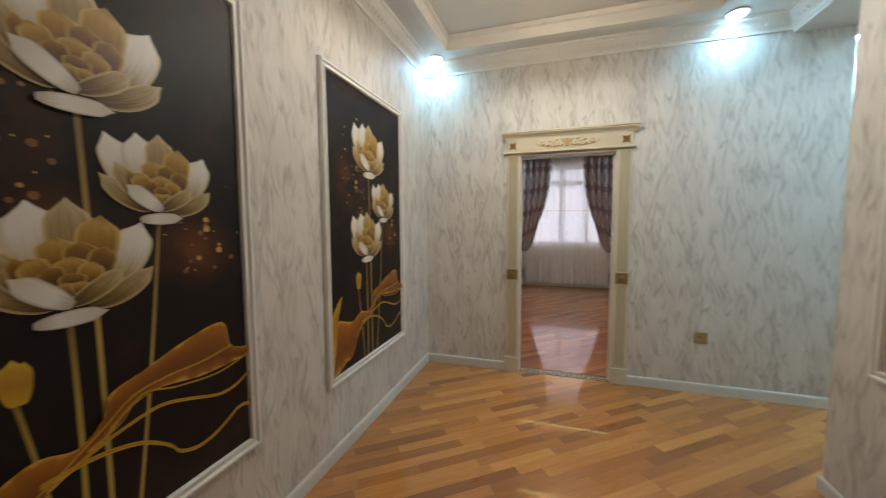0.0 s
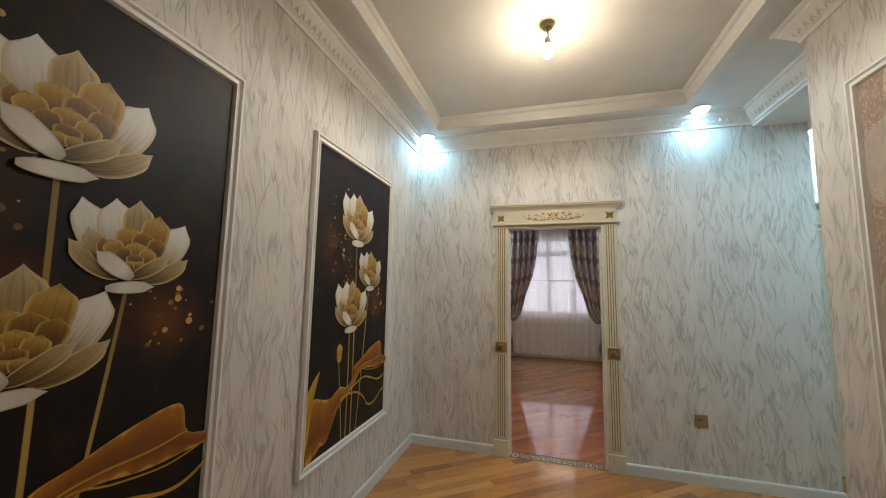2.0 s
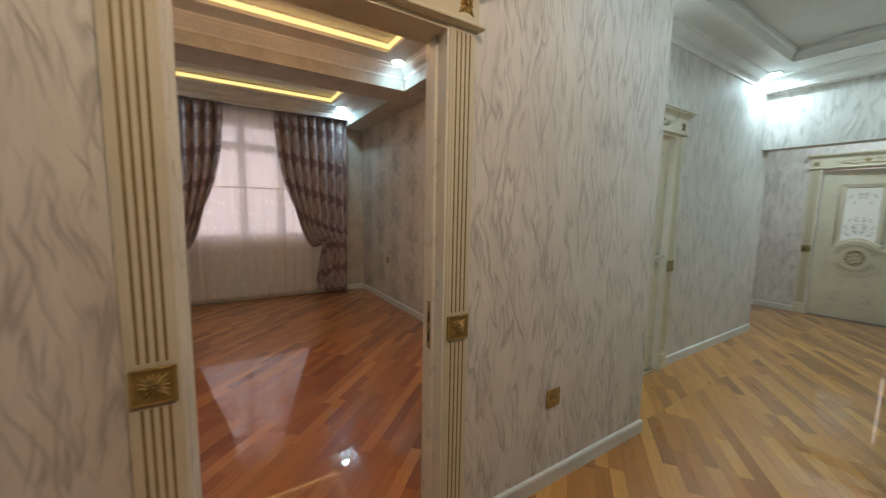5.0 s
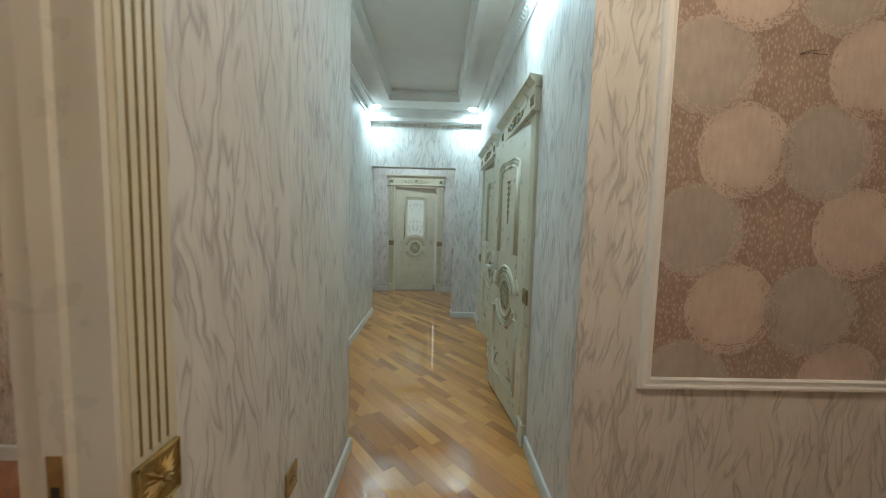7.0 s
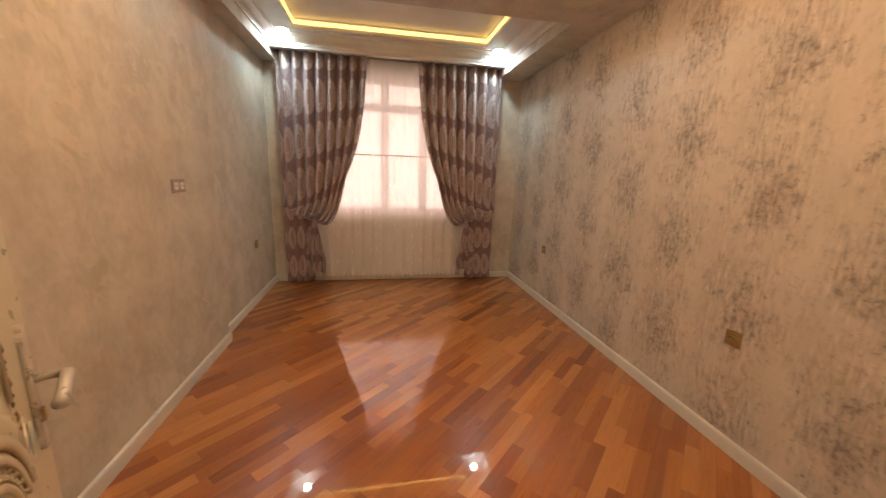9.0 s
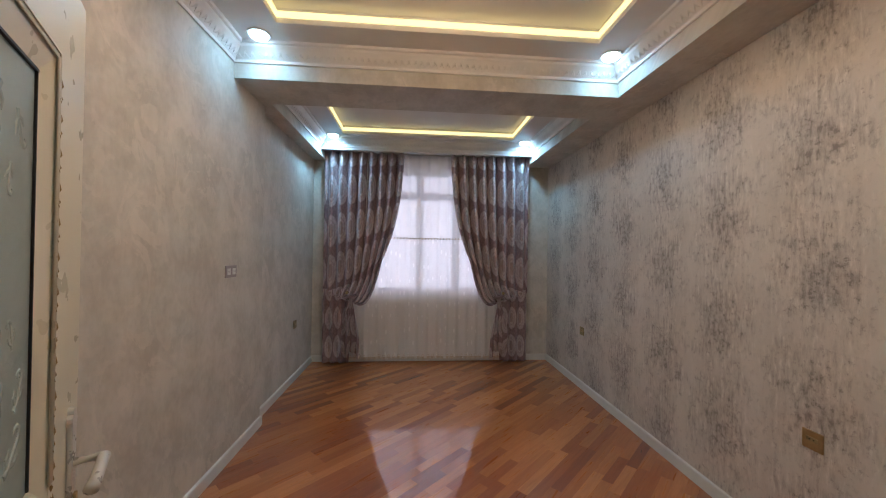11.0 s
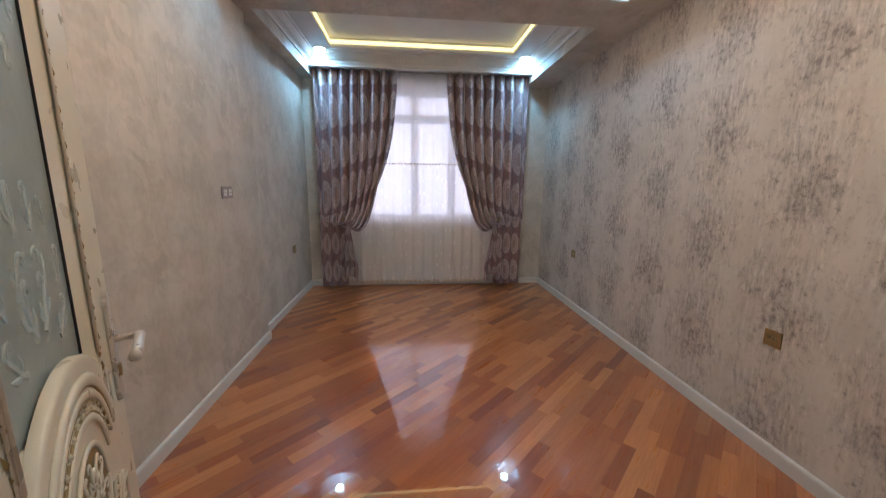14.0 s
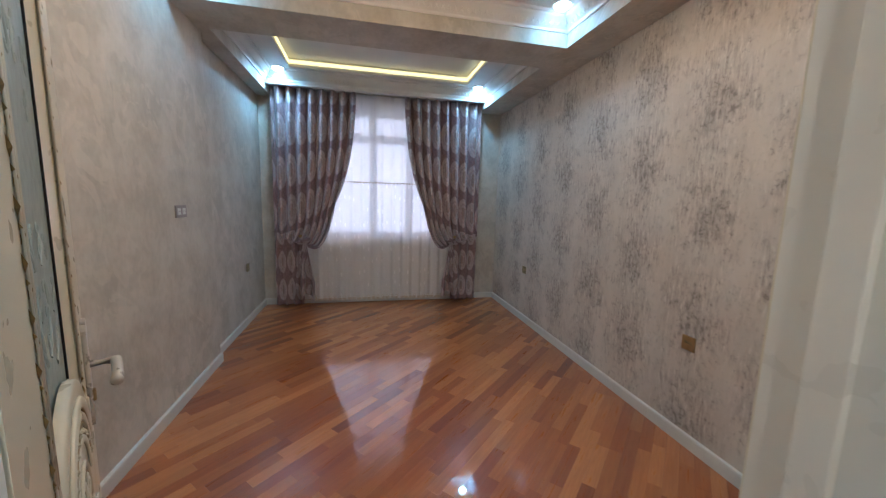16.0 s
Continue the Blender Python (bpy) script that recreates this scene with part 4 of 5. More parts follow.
def threshold(m, label):
    """Greek key inlay strip."""
    thing = empty("threshold", m)
    part("strip", boxes((-.405, .405, -.06, .06, -.01, .004), bevel=.0015), M_IVORY, thing, "ivory inlay strip")
    bm = boxes((-.405, .405, -.058, -.048, .004, .0055), (-.405, .405, .048, .058, .004, .0055))
    for k in range(9):
        x = -.395 + .088 * k
        u = .011
        for a in ((0, .08, .027, .038), (.069, .08, -.03, .027), (.025, .069, -.03, -.019), (.025, .036, -.019, .012), (.036, .055, .001, .012), (0, .011, -.038, .027), (-.008, .0, -.038, -.027)):
            box(bm, x + a[0], x + a[1], a[2], a[3], .004, .0055)
    part("key_pattern", bm, M_BROWN, thing, "dark brown Greek key pattern")["kind"] = "stuff"
    return tagged(thing, label, "threshold")


threshold(pose(0, .05, 0), "ivory and brown Greek key threshold strip in the doorway")
threshold(pose(CDN, YC + .03, 0), "ivory and brown Greek key threshold under the corridor door")


# ---- sockets and switch ----
M_PLATE = plain("mauve_grey_plastic", (0.30, 0.27, 0.265), 0.4, var=0.06)
def plate_thing(name, m, w, h, mat, slots, label, cat, slot_mat=None, group=""):
    thing = empty(name, m)
    part("cover_plate", boxes((-w / 2, w / 2, -.009, 0, -h / 2, h / 2), bevel=.003), mat, thing)
    for x, z, sw, sh in slots:
        p = part("insert", boxes((x - sw / 2, x + sw / 2, -.0115, -.008, z - sh / 2, z + sh / 2), bevel=.0015), slot_mat or mat, thing)
        for d in (-.25, .25):
            bm = disc(bmesh.new(), (x + sw * d * .7, z), .0035, -.0112, -.0125, 8)
            part("pin_hole", bm, M_DARK, p)
    return tagged(thing, label, cat, group)


plate_thing("wall_socket", pose(1.105, 0, .48), .095, .095, M_BRASS, [(0, .005, .05, .02)], "square brass wall socket in the white papered wall", "socket", M_OLDGOLD)
plate_thing("wall_socket", pose(RE, 1.515, .65, 0, 0, -90), .09, .09, M_BRASS, [(0, .005, .05, .02)], "square brass wall socket on the blossom wallpaper", "socket", M_OLDGOLD)
plate_thing("wall_socket", pose(RE, 3.86, .65, 0, 0, -90), .09, .09, M_OLDGOLD, [(0, .005, .05, .02)], "small dark brass socket near the curtain", "socket", M_BRASS)
plate_thing("wall_socket", pose(RW - .07, 4.25, .65, 0, 0, 90), .09, .09, M_OLDGOLD, [(0, .005, .05, .02)], "small dark brass socket on the beige wall", "socket", M_BRASS)
plate_thing("light_switch", pose(RW, 2.62, 1.36, 0, 0, 90), .15, .085, M_PLATE, [(-.035, 0, .042, .045), (.035, 0, .042, .045)], "double grey switch plate with white inserts on beige paper", "light switch", M_BASE)
plate_thing("light_switch", pose(5.15, -.76, .98, 0, 0, 180), .08, .08, M_BRASS, [(0, 0, .045, .05)], "small brass switch on the portal reveal", "light switch", M_OLDGOLD)

# ---- window ----
M_PVC = plain("grey_white_window_frame", (0.66, 0.73, 0.84), 0.35, var=0.03)
# House front outside emits its daylit brightness instead of being lit.
M_OUT = emitter("glowing_pink_backdrop", (1.0, 0.80, 0.78), .62)


def make_clear_glass():
    n = Nodes("clear_window_glass", 0.02)
    return n.set(Base_Color=(0.95, 0.97, 0.97), Transmission_Weight=1.0, IOR=1.45)


M_GLASS = make_clear_glass()
wnd = empty("window_1", pose((WX0 + WX1) / 2, RN + .14, WZ0))
HW, HH = (WX1 - WX0) / 2, WZ1 - WZ0
part("window_frame", boxes((-HW, -HW + .07, 0, .07, 0, HH), (HW - .07, HW, 0, .07, 0, HH), (-HW + .07, HW - .07, 0, .07, 0, .07), (-HW + .07, HW - .07, 0, .07, HH - .07, HH), bevel=.006), M_PVC, wnd)
part("transom", boxes((-HW + .07, HW - .07, -.004, .066, 1.33, 1.44), bevel=.006), M_PVC, wnd)
for x in (-.13, .40):
    part("mullion", boxes((x - .055, x + .055, -.008, .062, .07, HH - .07), bevel=.006), M_PVC, wnd)
for x0, x1 in ((-HW + .07, -.185), (-.075, .345), (.455, HW - .07)):
    for z0, z1 in ((.07, 1.33), (1.44, HH - .07)):
        g = part("pane", boxes((x0, x1, .03, .036, z0, z1)), M_GLASS, wnd)
        g.visible_shadow = False
part("window_sill", boxes((-HW, HW, -.14, 0, -.0, .03), bevel=.008), M_BASE, wnd)
tagged(wnd, "white framed window with a transom behind the sheer", "window", kind="structure")
structure("backdrop", boxes((-7, 8, 9.0, 9.1, -1.5, 7)), M_OUT, "pinkish house front glowing by itself beyond the window", "backdrop")

# ---- curtains ----
def make_curtain():
    """Mauve satin with pale ogee medallions in rows."""
    n = Nodes("mauve_damask_satin", 0.7, spec=0.15)
    x = n.xyz(n.coord("UV"))
    u, v = x[0], x[1]
    col_i = n.math("FLOOR", u)
    vv = n.math("ADD", v, n.math("MULTIPLY", n.math("MODULO", n.math("ABSOLUTE", col_i), 2.0), 0.02))
    fu = n.math("ABSOLUTE", n.math("SUBTRACT", n.math("FRACT", u), 0.5))
    fv = n.math("ABSOLUTE", n.math("SUBTRACT", n.math("FRACT", vv), 0.5))
    wav = n.math("MULTIPLY", n.math("SINE", n.math("MULTIPLY", fv, 34.0)), 0.025)
    edge = n.math("ADD", n.math("POWER", n.math("MULTIPLY", fu, 1.75), 1.7), n.math("ADD", n.math("POWER", n.math("MULTIPLY", fv, 2.05), 2.0), wav))
    med = n.ramp(edge, (0.62, 1.0), (0.78, 0.0))
    ring = n.ramp(n.math("ABSOLUTE", n.math("SUBTRACT", edge, 0.30)), (0.02, 1.0), (0.05, 0.0))
    heart = n.ramp(edge, (0.10, 1.0), (0.14, 0.0))
    grd = n.noise(n.join(n.math("MULTIPLY", u, 6.0), n.math("MULTIPLY", v, 6.0), 0.0), 2.0, 4)
    ground = n.ramp(grd, (0.35, (0.225, 0.158, 0.168)), (0.65, (0.31, 0.225, 0.232)))
    pale = n.ramp(grd, (0.35, (0.43, 0.355, 0.36)), (0.65, (0.57, 0.49, 0.49)))
    col = n.mix(med, ground, pale)
    col = n.mix(n.math("MULTIPLY", ring, 0.35), col, (0.22, 0.16, 0.155))
    col = n.mix(n.math("MULTIPLY", heart, 0.6), col, (0.26, 0.19, 0.17))
    weave = n.noise(n.join(n.math("MULTIPLY", u, 160.0), n.math("MULTIPLY", v, 260.0), 0.0), 1.0, 1)
    n.bump(n.math("ADD", weave, med), 0.15, 0.002)
    n.set(Sheen_Weight=0.25, Roughness=n.math("SUBTRACT", 0.78, n.math("MULTIPLY", med, 0.12)))
    return n.set(Base_Color=col)


M_CURT = make_curtain()


def cloth(name, rows, cols, fn, uvfn, mat, parent, thick=0.004, label=""):
    verts = [fn(i / cols, j / rows) for j in range(rows + 1) for i in range(cols + 1)]
    faces = [(j * (cols + 1) + i, j * (cols + 1) + i + 1, (j + 1) * (cols + 1) + i + 1, (j + 1) * (cols + 1) + i) for j in range(rows) for i in range(cols)]
    me = bpy.data.meshes.new(name)
    me.from_pydata(verts, [], faces)
    lay = me.uv_layers.new(name="UVMap")
    uv = [uvfn(i / cols, j / rows) for j in range(rows + 1) for i in range(cols + 1)]
    for poly in me.polygons:
        poly.use_smooth = True
        for li, vi in zip(poly.loop_indices, poly.vertices):
            lay.data[li].uv = uv[vi]
    me.materials.append(mat)
    ob = new(name, me)
    ob.parent = parent
    if thick:
        so = ob.modifiers.new("thickness", "SOLIDIFY")
        so.thickness, so.offset = thick, 0
    if label:
        ob["label"] = label
    return ob


def smooth(a, b, x):
    t = min(1, max(0, (x - a) / (b - a)))
    return t * t * (3 - 2 * t)


PLEATS = 8
TOPZ, TIEZ = 2.84, 0.91


def drape(xo, xi, tie, side, seed):
    """One tied-back curtain. xo: outer edge, xi: inner edge at the top, tie: x of the gathered waist."""
    rr = random.Random(seed)
    ph = [rr.uniform(-.5, .5) for _ in range(PLEATS + 1)]
    thing = empty("curtain", Matrix.Translation(((xo + xi) / 2, 4.80, 0)))
    ox = (xo + xi) / 2

    def upper(u, v):
        # v: 0 top, 1 at the knot; the cloth falls nearly straight, then its inner side bellies down and sweeps into the tie
        v1, v2 = min(v / .72, 1), max(0, (v - .72) / .28)
        xt = xo + (xi - xo) * u
        low = TIEZ + .06 + .42 * u
        x = xt - side * .27 * u * u * (.30 * v1 + .75 * v1 ** 3)
        z = TOPZ + (low - TOPZ) * v1
        xb = tie + (xo - tie) * (1 - u) * .80
        zb = TIEZ - .05 * u + .04 * (1 - u)
        x = x + (xb - x) * (.5 * v2 + .5 * v2 ** 2.4)
        z = z + (zb - z) * (1 - (1 - v2) ** 1.8) - .11 * u * math.sin(math.pi * v2 ** 1.6)
        amp = .060 * (1 - .2 * v - .45 * v2 * u) * (1 + .25 * ph[int(u * PLEATS)])
        y = amp * math.sin(2 * math.pi * PLEATS * u + .8 * v * math.sin(5 * u)) - .07 * smooth(.75, 1, v) * u
        return (x - ox, y, z)

    def uvu(u, v):
        return (u * PLEATS + .75, (TOPZ - v * (TOPZ - TIEZ)) / .40 + .40)
    cloth("swag", 56, 112, upper, uvu, M_CURT, thing, .005, "gathered upper drape with pale medallions")

    def tail(u, v):
        # the gathered end: a narrow neck under the knot that fans out into deep uneven folds
        z = TIEZ + .02 - v * (TIEZ - .20 + .09 * u - .035 * math.sin(9 * u + seed))
        flare = smooth(0, .8, v)
        x0 = tie + side * (.025 + .10 * flare)
        x1 = tie - side * (.02 + .09 * flare)
        x = x1 + (x0 - x1) * u + .012 * flare * math.sin(14 * u + seed)
        y = -.08 + (.012 + .034 * flare) * math.sin(2 * math.pi * 3.6 * u + 1.2 * v + seed) - .03 * math.sin(math.pi * v)
        return (x - ox, y, z)
    cloth("tail", 20, 60, tail, lambda u, v: (u * 3 + .3, (TIEZ - v * .85) / .40 + .3), M_CURT, thing, .005, "loose tail below the tie-back")

    def side_fall(u, v):
        z = TIEZ + .1 - v * (TIEZ + .1 - .03)
        x0, x1 = xo, xo + (tie - xo) * (.88 + .06 * math.sin(2.5 * v))
        x = x0 + (x1 - x0) * u
        y = .01 + .028 * math.sin(2 * math.pi * 3.2 * u + .8 * math.sin(3 * v) + seed)
        return (x - ox, y, z)
    cloth("side_fall", 20, 50, side_fall, lambda u, v: (u * 3.2 + .75, (TIEZ + .1 - v * 1.03) / .40), M_CURT, thing, .005, "straight fall along the wall")
    bm = tube(bmesh.new(), [(tie - ox + .055 * math.cos(a), -.055 + .055 * math.sin(a), TIEZ + .012 + .012 * math.cos(a)) for a in (2 * math.pi * k / 20 for k in range(21))], .018, 6)
    part("tie_back", bm, M_CURT, thing, "twisted tie-back band", True)
    bm = bmesh.new()
    bmesh.ops.create_uvsphere(bm, u_segments=10, v_segments=8, radius=.022, matrix=Matrix.Translation((tie - ox - side * .05, -.09, TIEZ + .06)))
    part("tie_knob", bm, M_BRASS, thing, "small gold holdback knob", True)
    return tagged(thing, "mauve damask curtain with pale medallions, tied back at the window", "curtain", "window curtains")


drape(-1.25, -.20, -.87, 1, 3)
drape(1.52, .43, 1.11, -1, 8)

part("curtain_rail_bar", boxes((-1.26, 1.52, 4.745, 4.765, 2.835, 2.855)), M_BASE, tagged(empty("curtain_rail"), "white ceiling curtain rail above the drapes", "curtain rail"))


def make_sheer():
    n = Nodes("white_sheer_voile", 0.8)
    t = n.t
    x = n.xyz(n.coord("UV"))
    fine = n.noise(n.join(n.math("MULTIPLY", x[0], 700.0), n.math("MULTIPLY", x[1], 60.0), 0.0), 1.0, 1)
    # embroidered sprigs in the band and below it
    vor = n.voronoi(n.join(n.math("MULTIPLY", x[0], 1.0), n.math("MULTIPLY", x[1], 1.0), 0.0), 16, "Distance", "F1", 0.35)
    low = n.ramp(x[1], (0.0, 1.0), (0.595, 1.0), (0.597, 0.0))
    sprig = n.math("MULTIPLY", n.ramp(vor, (0.14, 1.0), (0.20, 0.0)), low)
    tr = t.nodes.new("ShaderNodeBsdfTransparent")
    tl = t.nodes.new("ShaderNodeBsdfTranslucent")
    df = t.nodes.new("ShaderNodeBsdfDiffuse")
    tl.inputs[0].default_value = (0.96, 0.95, 0.95, 1)
    df.inputs[0].default_value = (0.95, 0.94, 0.925, 1)
    a, b = t.nodes.new("ShaderNodeMixShader"), t.nodes.new("ShaderNodeMixShader")
    a.inputs[0].default_value = 0.72
    t.links.new(tl.outputs[0], a.inputs[1])
    t.links.new(df.outputs[0], a.inputs[2])
    n.put(b.inputs[0], n.math("ADD", n.math("MULTIPLY_ADD", fine, 0.16, 0.79), n.math("MULTIPLY", sprig, 0.18), clamp=True))
    t.links.new(tr.outputs[0], b.inputs[1])
    t.links.new(a.outputs[0], b.inputs[2])
    t.links.new(b.outputs[0], t.nodes["Material Output"].inputs["Surface"])
    return n.m


M_SHEER = make_sheer()
M_LACE = plain("ivory_lace_embroidery", (0.66, 0.58, 0.48), 0.7, var=0.15, scale=30)
SX0, SX1 = -1.12, 1.38


def sheer_y(x):
    return .009 * math.sin(x * 46) + .008 * math.sin(x * 23 + 1.3) + .003 * math.sin(x * 91)


sheer = empty("sheer_curtain", Matrix.Translation((0, 4.865, 0)))
cloth("voile", 24, 260, lambda u, v: (SX0 + (SX1 - SX0) * u, sheer_y(SX0 + (SX1 - SX0) * u) * (.7 + .5 * v), 2.84 - v * 2.77 - .012 * abs(math.sin(u * 38)) * (v > .98)),
      lambda u, v: (u * (SX1 - SX0), 2.84 * (1 - v) / 2.84), M_SHEER, sheer, 0, "thin white voile")
bm = bmesh.new()
k = 0
x = SX0
while x < SX1:
    y = sheer_y(x)
    # lace medallions in the band and scallops along the hem
    if k % 2 == 0:
        for dz, r in ((0, .013), (.0, .007)):
            disc(bm, (x, 1.70 + dz), r, y - .006, y - .009, 8)
        for s in (-1, 1):
            leaf_blade(bm, x + s * .012, 1.70, 90 - 90 * s, .016, .005, y - .005, y - .008)
    k += 1
    x += .021
part("embroidered_band", bm, M_LACE, sheer, "embroidered beige flower band")["kind"] = "stuff"
bm = bmesh.new()
x = SX0 + .02
while x < SX1 - .02:
    y = sheer_y(x) * 1.2
    for a in range(6):
        leaf_blade(bm, x, .085, -165 + 30 * a, .038, .006, y - .006, y - .010)
    tube(bm, [(px, y - .008, pz) for px, _, pz in arc(x, .085, .034, 180, 360, 0, 8)], .003, 4)
    tube(bm, [(px, y - .008, pz) for px, _, pz in arc(x, .098, .017, 0, 360, 0, 8)], .0025, 4)
    x += .066
part("lace_hem", bm, M_LACE, sheer, "scalloped ivory lace hem")["kind"] = "stuff"
tagged(sheer, "white sheer voile curtain with a beige lace hem", "sheer curtain")


# ---- framed wall panels ----
def moulding_frame(parent, w, h, width=.05, depth=.03, mat=None):
    """Four moulded sides round a w x h panel in the xz plane, face to -y."""
    prof = ((0, 0), (.0, -.5), (.15, -1), (.35, -1), (.45, -.6), (.7, -.6), (.8, -.85), (.9, -.85), (1, -.3), (1, 0))
    cs = [(-w / 2, -h / 2), (w / 2, -h / 2), (w / 2, h / 2), (-w / 2, h / 2)]
    for i in range(4):
        (ax, az), (bx, bz) = cs[i], cs[(i + 1) % 4]
        bm = bmesh.new()
        rings = []
        for (cx, cz) in ((ax, az), (bx, bz)):
            sx, sz = (-1 if cx > 0 else 1), (-1 if cz > 0 else 1)
            rings.append([bm.verts.new((cx + sx * o * width, d * depth, cz + sz * o * width)) for o, d in prof])
        n = len(prof)
        for j in range(n):
            bm.faces.new((rings[0][j], rings[0][(j + 1) % n], rings[1][(j + 1) % n], rings[1][j]))
        bm.faces.new(rings[0][::-1])
        bm.faces.new(rings[1])
        part("frame_moulding", bm, mat or M_GYPSUM, parent)


def uv_mat(name, stops, rough=0.4, streak=0.0, edge=None):
    """Paint that runs along v (0 base, 1 tip), with streaks along the stroke and a tinted edge."""
    n = Nodes(name, rough)
    x = n.xyz(n.coord("UV"))
    vein = n.noise(n.join(n.math("MULTIPLY", x[0], 14.0), n.math("MULTIPLY", x[1], 1.6), 0.0), 1.0, 3)
    f = n.math("ADD", x[1], n.math("MULTIPLY", n.math("SUBTRACT", vein, 0.5), streak))
    col = n.ramp(f, *stops)
    if edge:
        e = n.math("ABSOLUTE", n.math("SUBTRACT", x[0], 0.5))
        col = n.mix(n.ramp(e, (0.36, 0.0), (0.5, 0.85)), col, edge)
    return n.set(Base_Color=col)


P_WHITE = uv_mat("lotus_white_paint", ((0.0, (0.14, 0.085, 0.02)), (0.26, (0.33, 0.25, 0.12)), (0.46, (0.54, 0.48, 0.37)), (0.68, (0.70, 0.67, 0.61)), (1.0, (0.76, 0.74, 0.70))), .4, .55, (0.50, 0.40, 0.20))
P_FOOT = uv_mat("lotus_pale_foot_paint", ((0.0, (0.42, 0.36, 0.26)), (0.3, (0.72, 0.69, 0.64)), (1.0, (0.55, 0.50, 0.41))), .4, .35, (0.38, 0.31, 0.20))
P_SHADE = uv_mat("lotus_shade_paint", ((0.0, (0.056, 0.026, 0.002)), (0.35, (0.168, 0.1, 0.019)), (0.65, (0.32, 0.229, 0.087)), (1.0, (0.496, 0.4, 0.223))), 0.4, 0.95, (0.665, 0.51, 0.225))
P_GOLD = uv_mat("lotus_gold_paint", ((0.0, (0.044, 0.017, 0.001)), (0.35, (0.163, 0.076, 0.004)), (0.65, (0.34, 0.191, 0.018)), (0.85, (0.459, 0.304, 0.06)), (1.0, (0.296, 0.165, 0.015))), 0.4, 0.5, (0.627, 0.44, 0.12))
P_HEART = uv_mat("lotus_deep_gold_paint", ((0.0, (0.022, 0.008, 0.0)), (0.45, (0.101, 0.04, 0.002)), (0.8, (0.223, 0.112, 0.007)), (1.0, (0.346, 0.198, 0.025))), 0.4, 0.6, (0.57, 0.378, 0.083))
P_STEM = uv_mat("gold_stem_paint", ((0.0, (0.20, 0.12, 0.02)), (0.5, (0.44, 0.31, 0.07)), (1.0, (0.40, 0.28, 0.06))), .4, .3, (0.16, 0.10, 0.02))
P_RIB = uv_mat("amber_veil_paint", ((0.0, (0.64, 0.36, 0.035)), (0.07, (0.36, 0.135, 0.008)), (0.35, (0.24, 0.075, 0.005)), (0.7, (0.165, 0.048, 0.004)), (0.93, (0.30, 0.11, 0.008)), (1.0, (0.62, 0.36, 0.04))), .4, .45)
P_RIB2 = uv_mat("yellow_veil_paint", ((0.0, (0.55, 0.34, 0.02)), (0.5, (0.40, 0.20, 0.01)), (1.0, (0.62, 0.42, 0.04))), .4, .7)
P_DOT = plain("gold_spark_paint", (0.50, 0.30, 0.05), .4, var=.3, scale=30)
P_EMBER = plain("dim_ember_paint", (0.20, 0.08, 0.02), .4, var=.3, scale=30)


def make_canvas():
    n = Nodes("black_brown_canvas", 0.5, spec=0.25)
    c = n.coord()
    f = n.noise(c, 2.2, 5, .6)
    x = n.xyz(c)
    glow = n.noise(n.map(c, (1, 1, 1), (.3, 0, .2)), 3.4, 4, .6)
    smoke = n.math("MULTIPLY", n.ramp(glow, (0.52, 0.0), (0.75, 1.0)), 0.22)
    # brown painted haze beside the flowers
    for px, pz, pr in ((-.26, 1.74, .24), (.30, 1.38, .17), (-.12, 1.46, .16)):
        far = n.math("SQRT", n.math("ADD", n.math("POWER", n.math("SUBTRACT", x[0], px), 2.0), n.math("POWER", n.math("SUBTRACT", x[2], pz), 2.0)))
        haze = n.math("MULTIPLY", n.ramp(n.math("DIVIDE", far, pr), (0.1, 1.0), (1.0, 0.0)), n.ramp(glow, (0.36, 0.0), (0.6, 1.0)))
        smoke = n.math("MAXIMUM", smoke, haze)
    col = n.mix(smoke, n.ramp(f, (0.3, (0.007, 0.0055, 0.006)), (0.7, (0.014, 0.010, 0.009))), (0.12, 0.042, 0.010))
    n.bump(n.noise(c, 400, 2), .15, .001)
    return n.set(Base_Color=col)


M_CANVAS = make_canvas()


class Sheet:
    """Flat painted shapes on one canvas, each stroke lying on the one before."""
    def __init__(self):
        self.v, self.f, self.uv, self.depth = [], [], [], 0

    def strip(self, left, right, y):
        o = len(self.v)
        n = len(left)
        for i, (a, b) in enumerate(zip(left, right)):
            self.v += [(a[0], y, a[1]), ((a[0] + b[0]) / 2, y, (a[1] + b[1]) / 2), (b[0], y, b[1])]
            t = i / (n - 1)
            self.uv += [(0, t), (.5, t), (1, t)]
        for i in range(n - 1):
            for k in range(2):
                self.f.append((o + 3 * i + k, o + 3 * i + k + 1, o + 3 * i + k + 4, o + 3 * i + k + 3))

    def petal(self, x, z, ang, ln, wd, y, curl=0.0, n=16, full=.55):
        """A rounded petal that ends in a small drawn-out point; full: where along it is widest."""
        left, right = [], []
        a = radians(ang)
        for i in range(n + 1):
            t = i / n
            q = (t - full) / (full + .03 if t < full else 1.04 - full)
            tip = max(0, (t - .80) / .20)
            h = wd * math.sqrt(max(0, 1 - q * q)) * (1 - tip) ** .9
            aa = a + curl * t
            cx, cz = x + ln * t * math.cos(a + curl * t * .5), z + ln * t * math.sin(a + curl * t * .5)
            px, pz = -math.sin(aa), math.cos(aa)
            left.append((cx + px * h, cz + pz * h))
            right.append((cx - px * h, cz - pz * h))
        self.strip(left, right, y)

    def make(self, name, mat, parent, label=""):
        me = stave_like(name, self.v, self.f, self.uv, mat)
        ob = new(name, me)
        ob.parent = parent
        if label:
            ob["label"] = label
        return ob


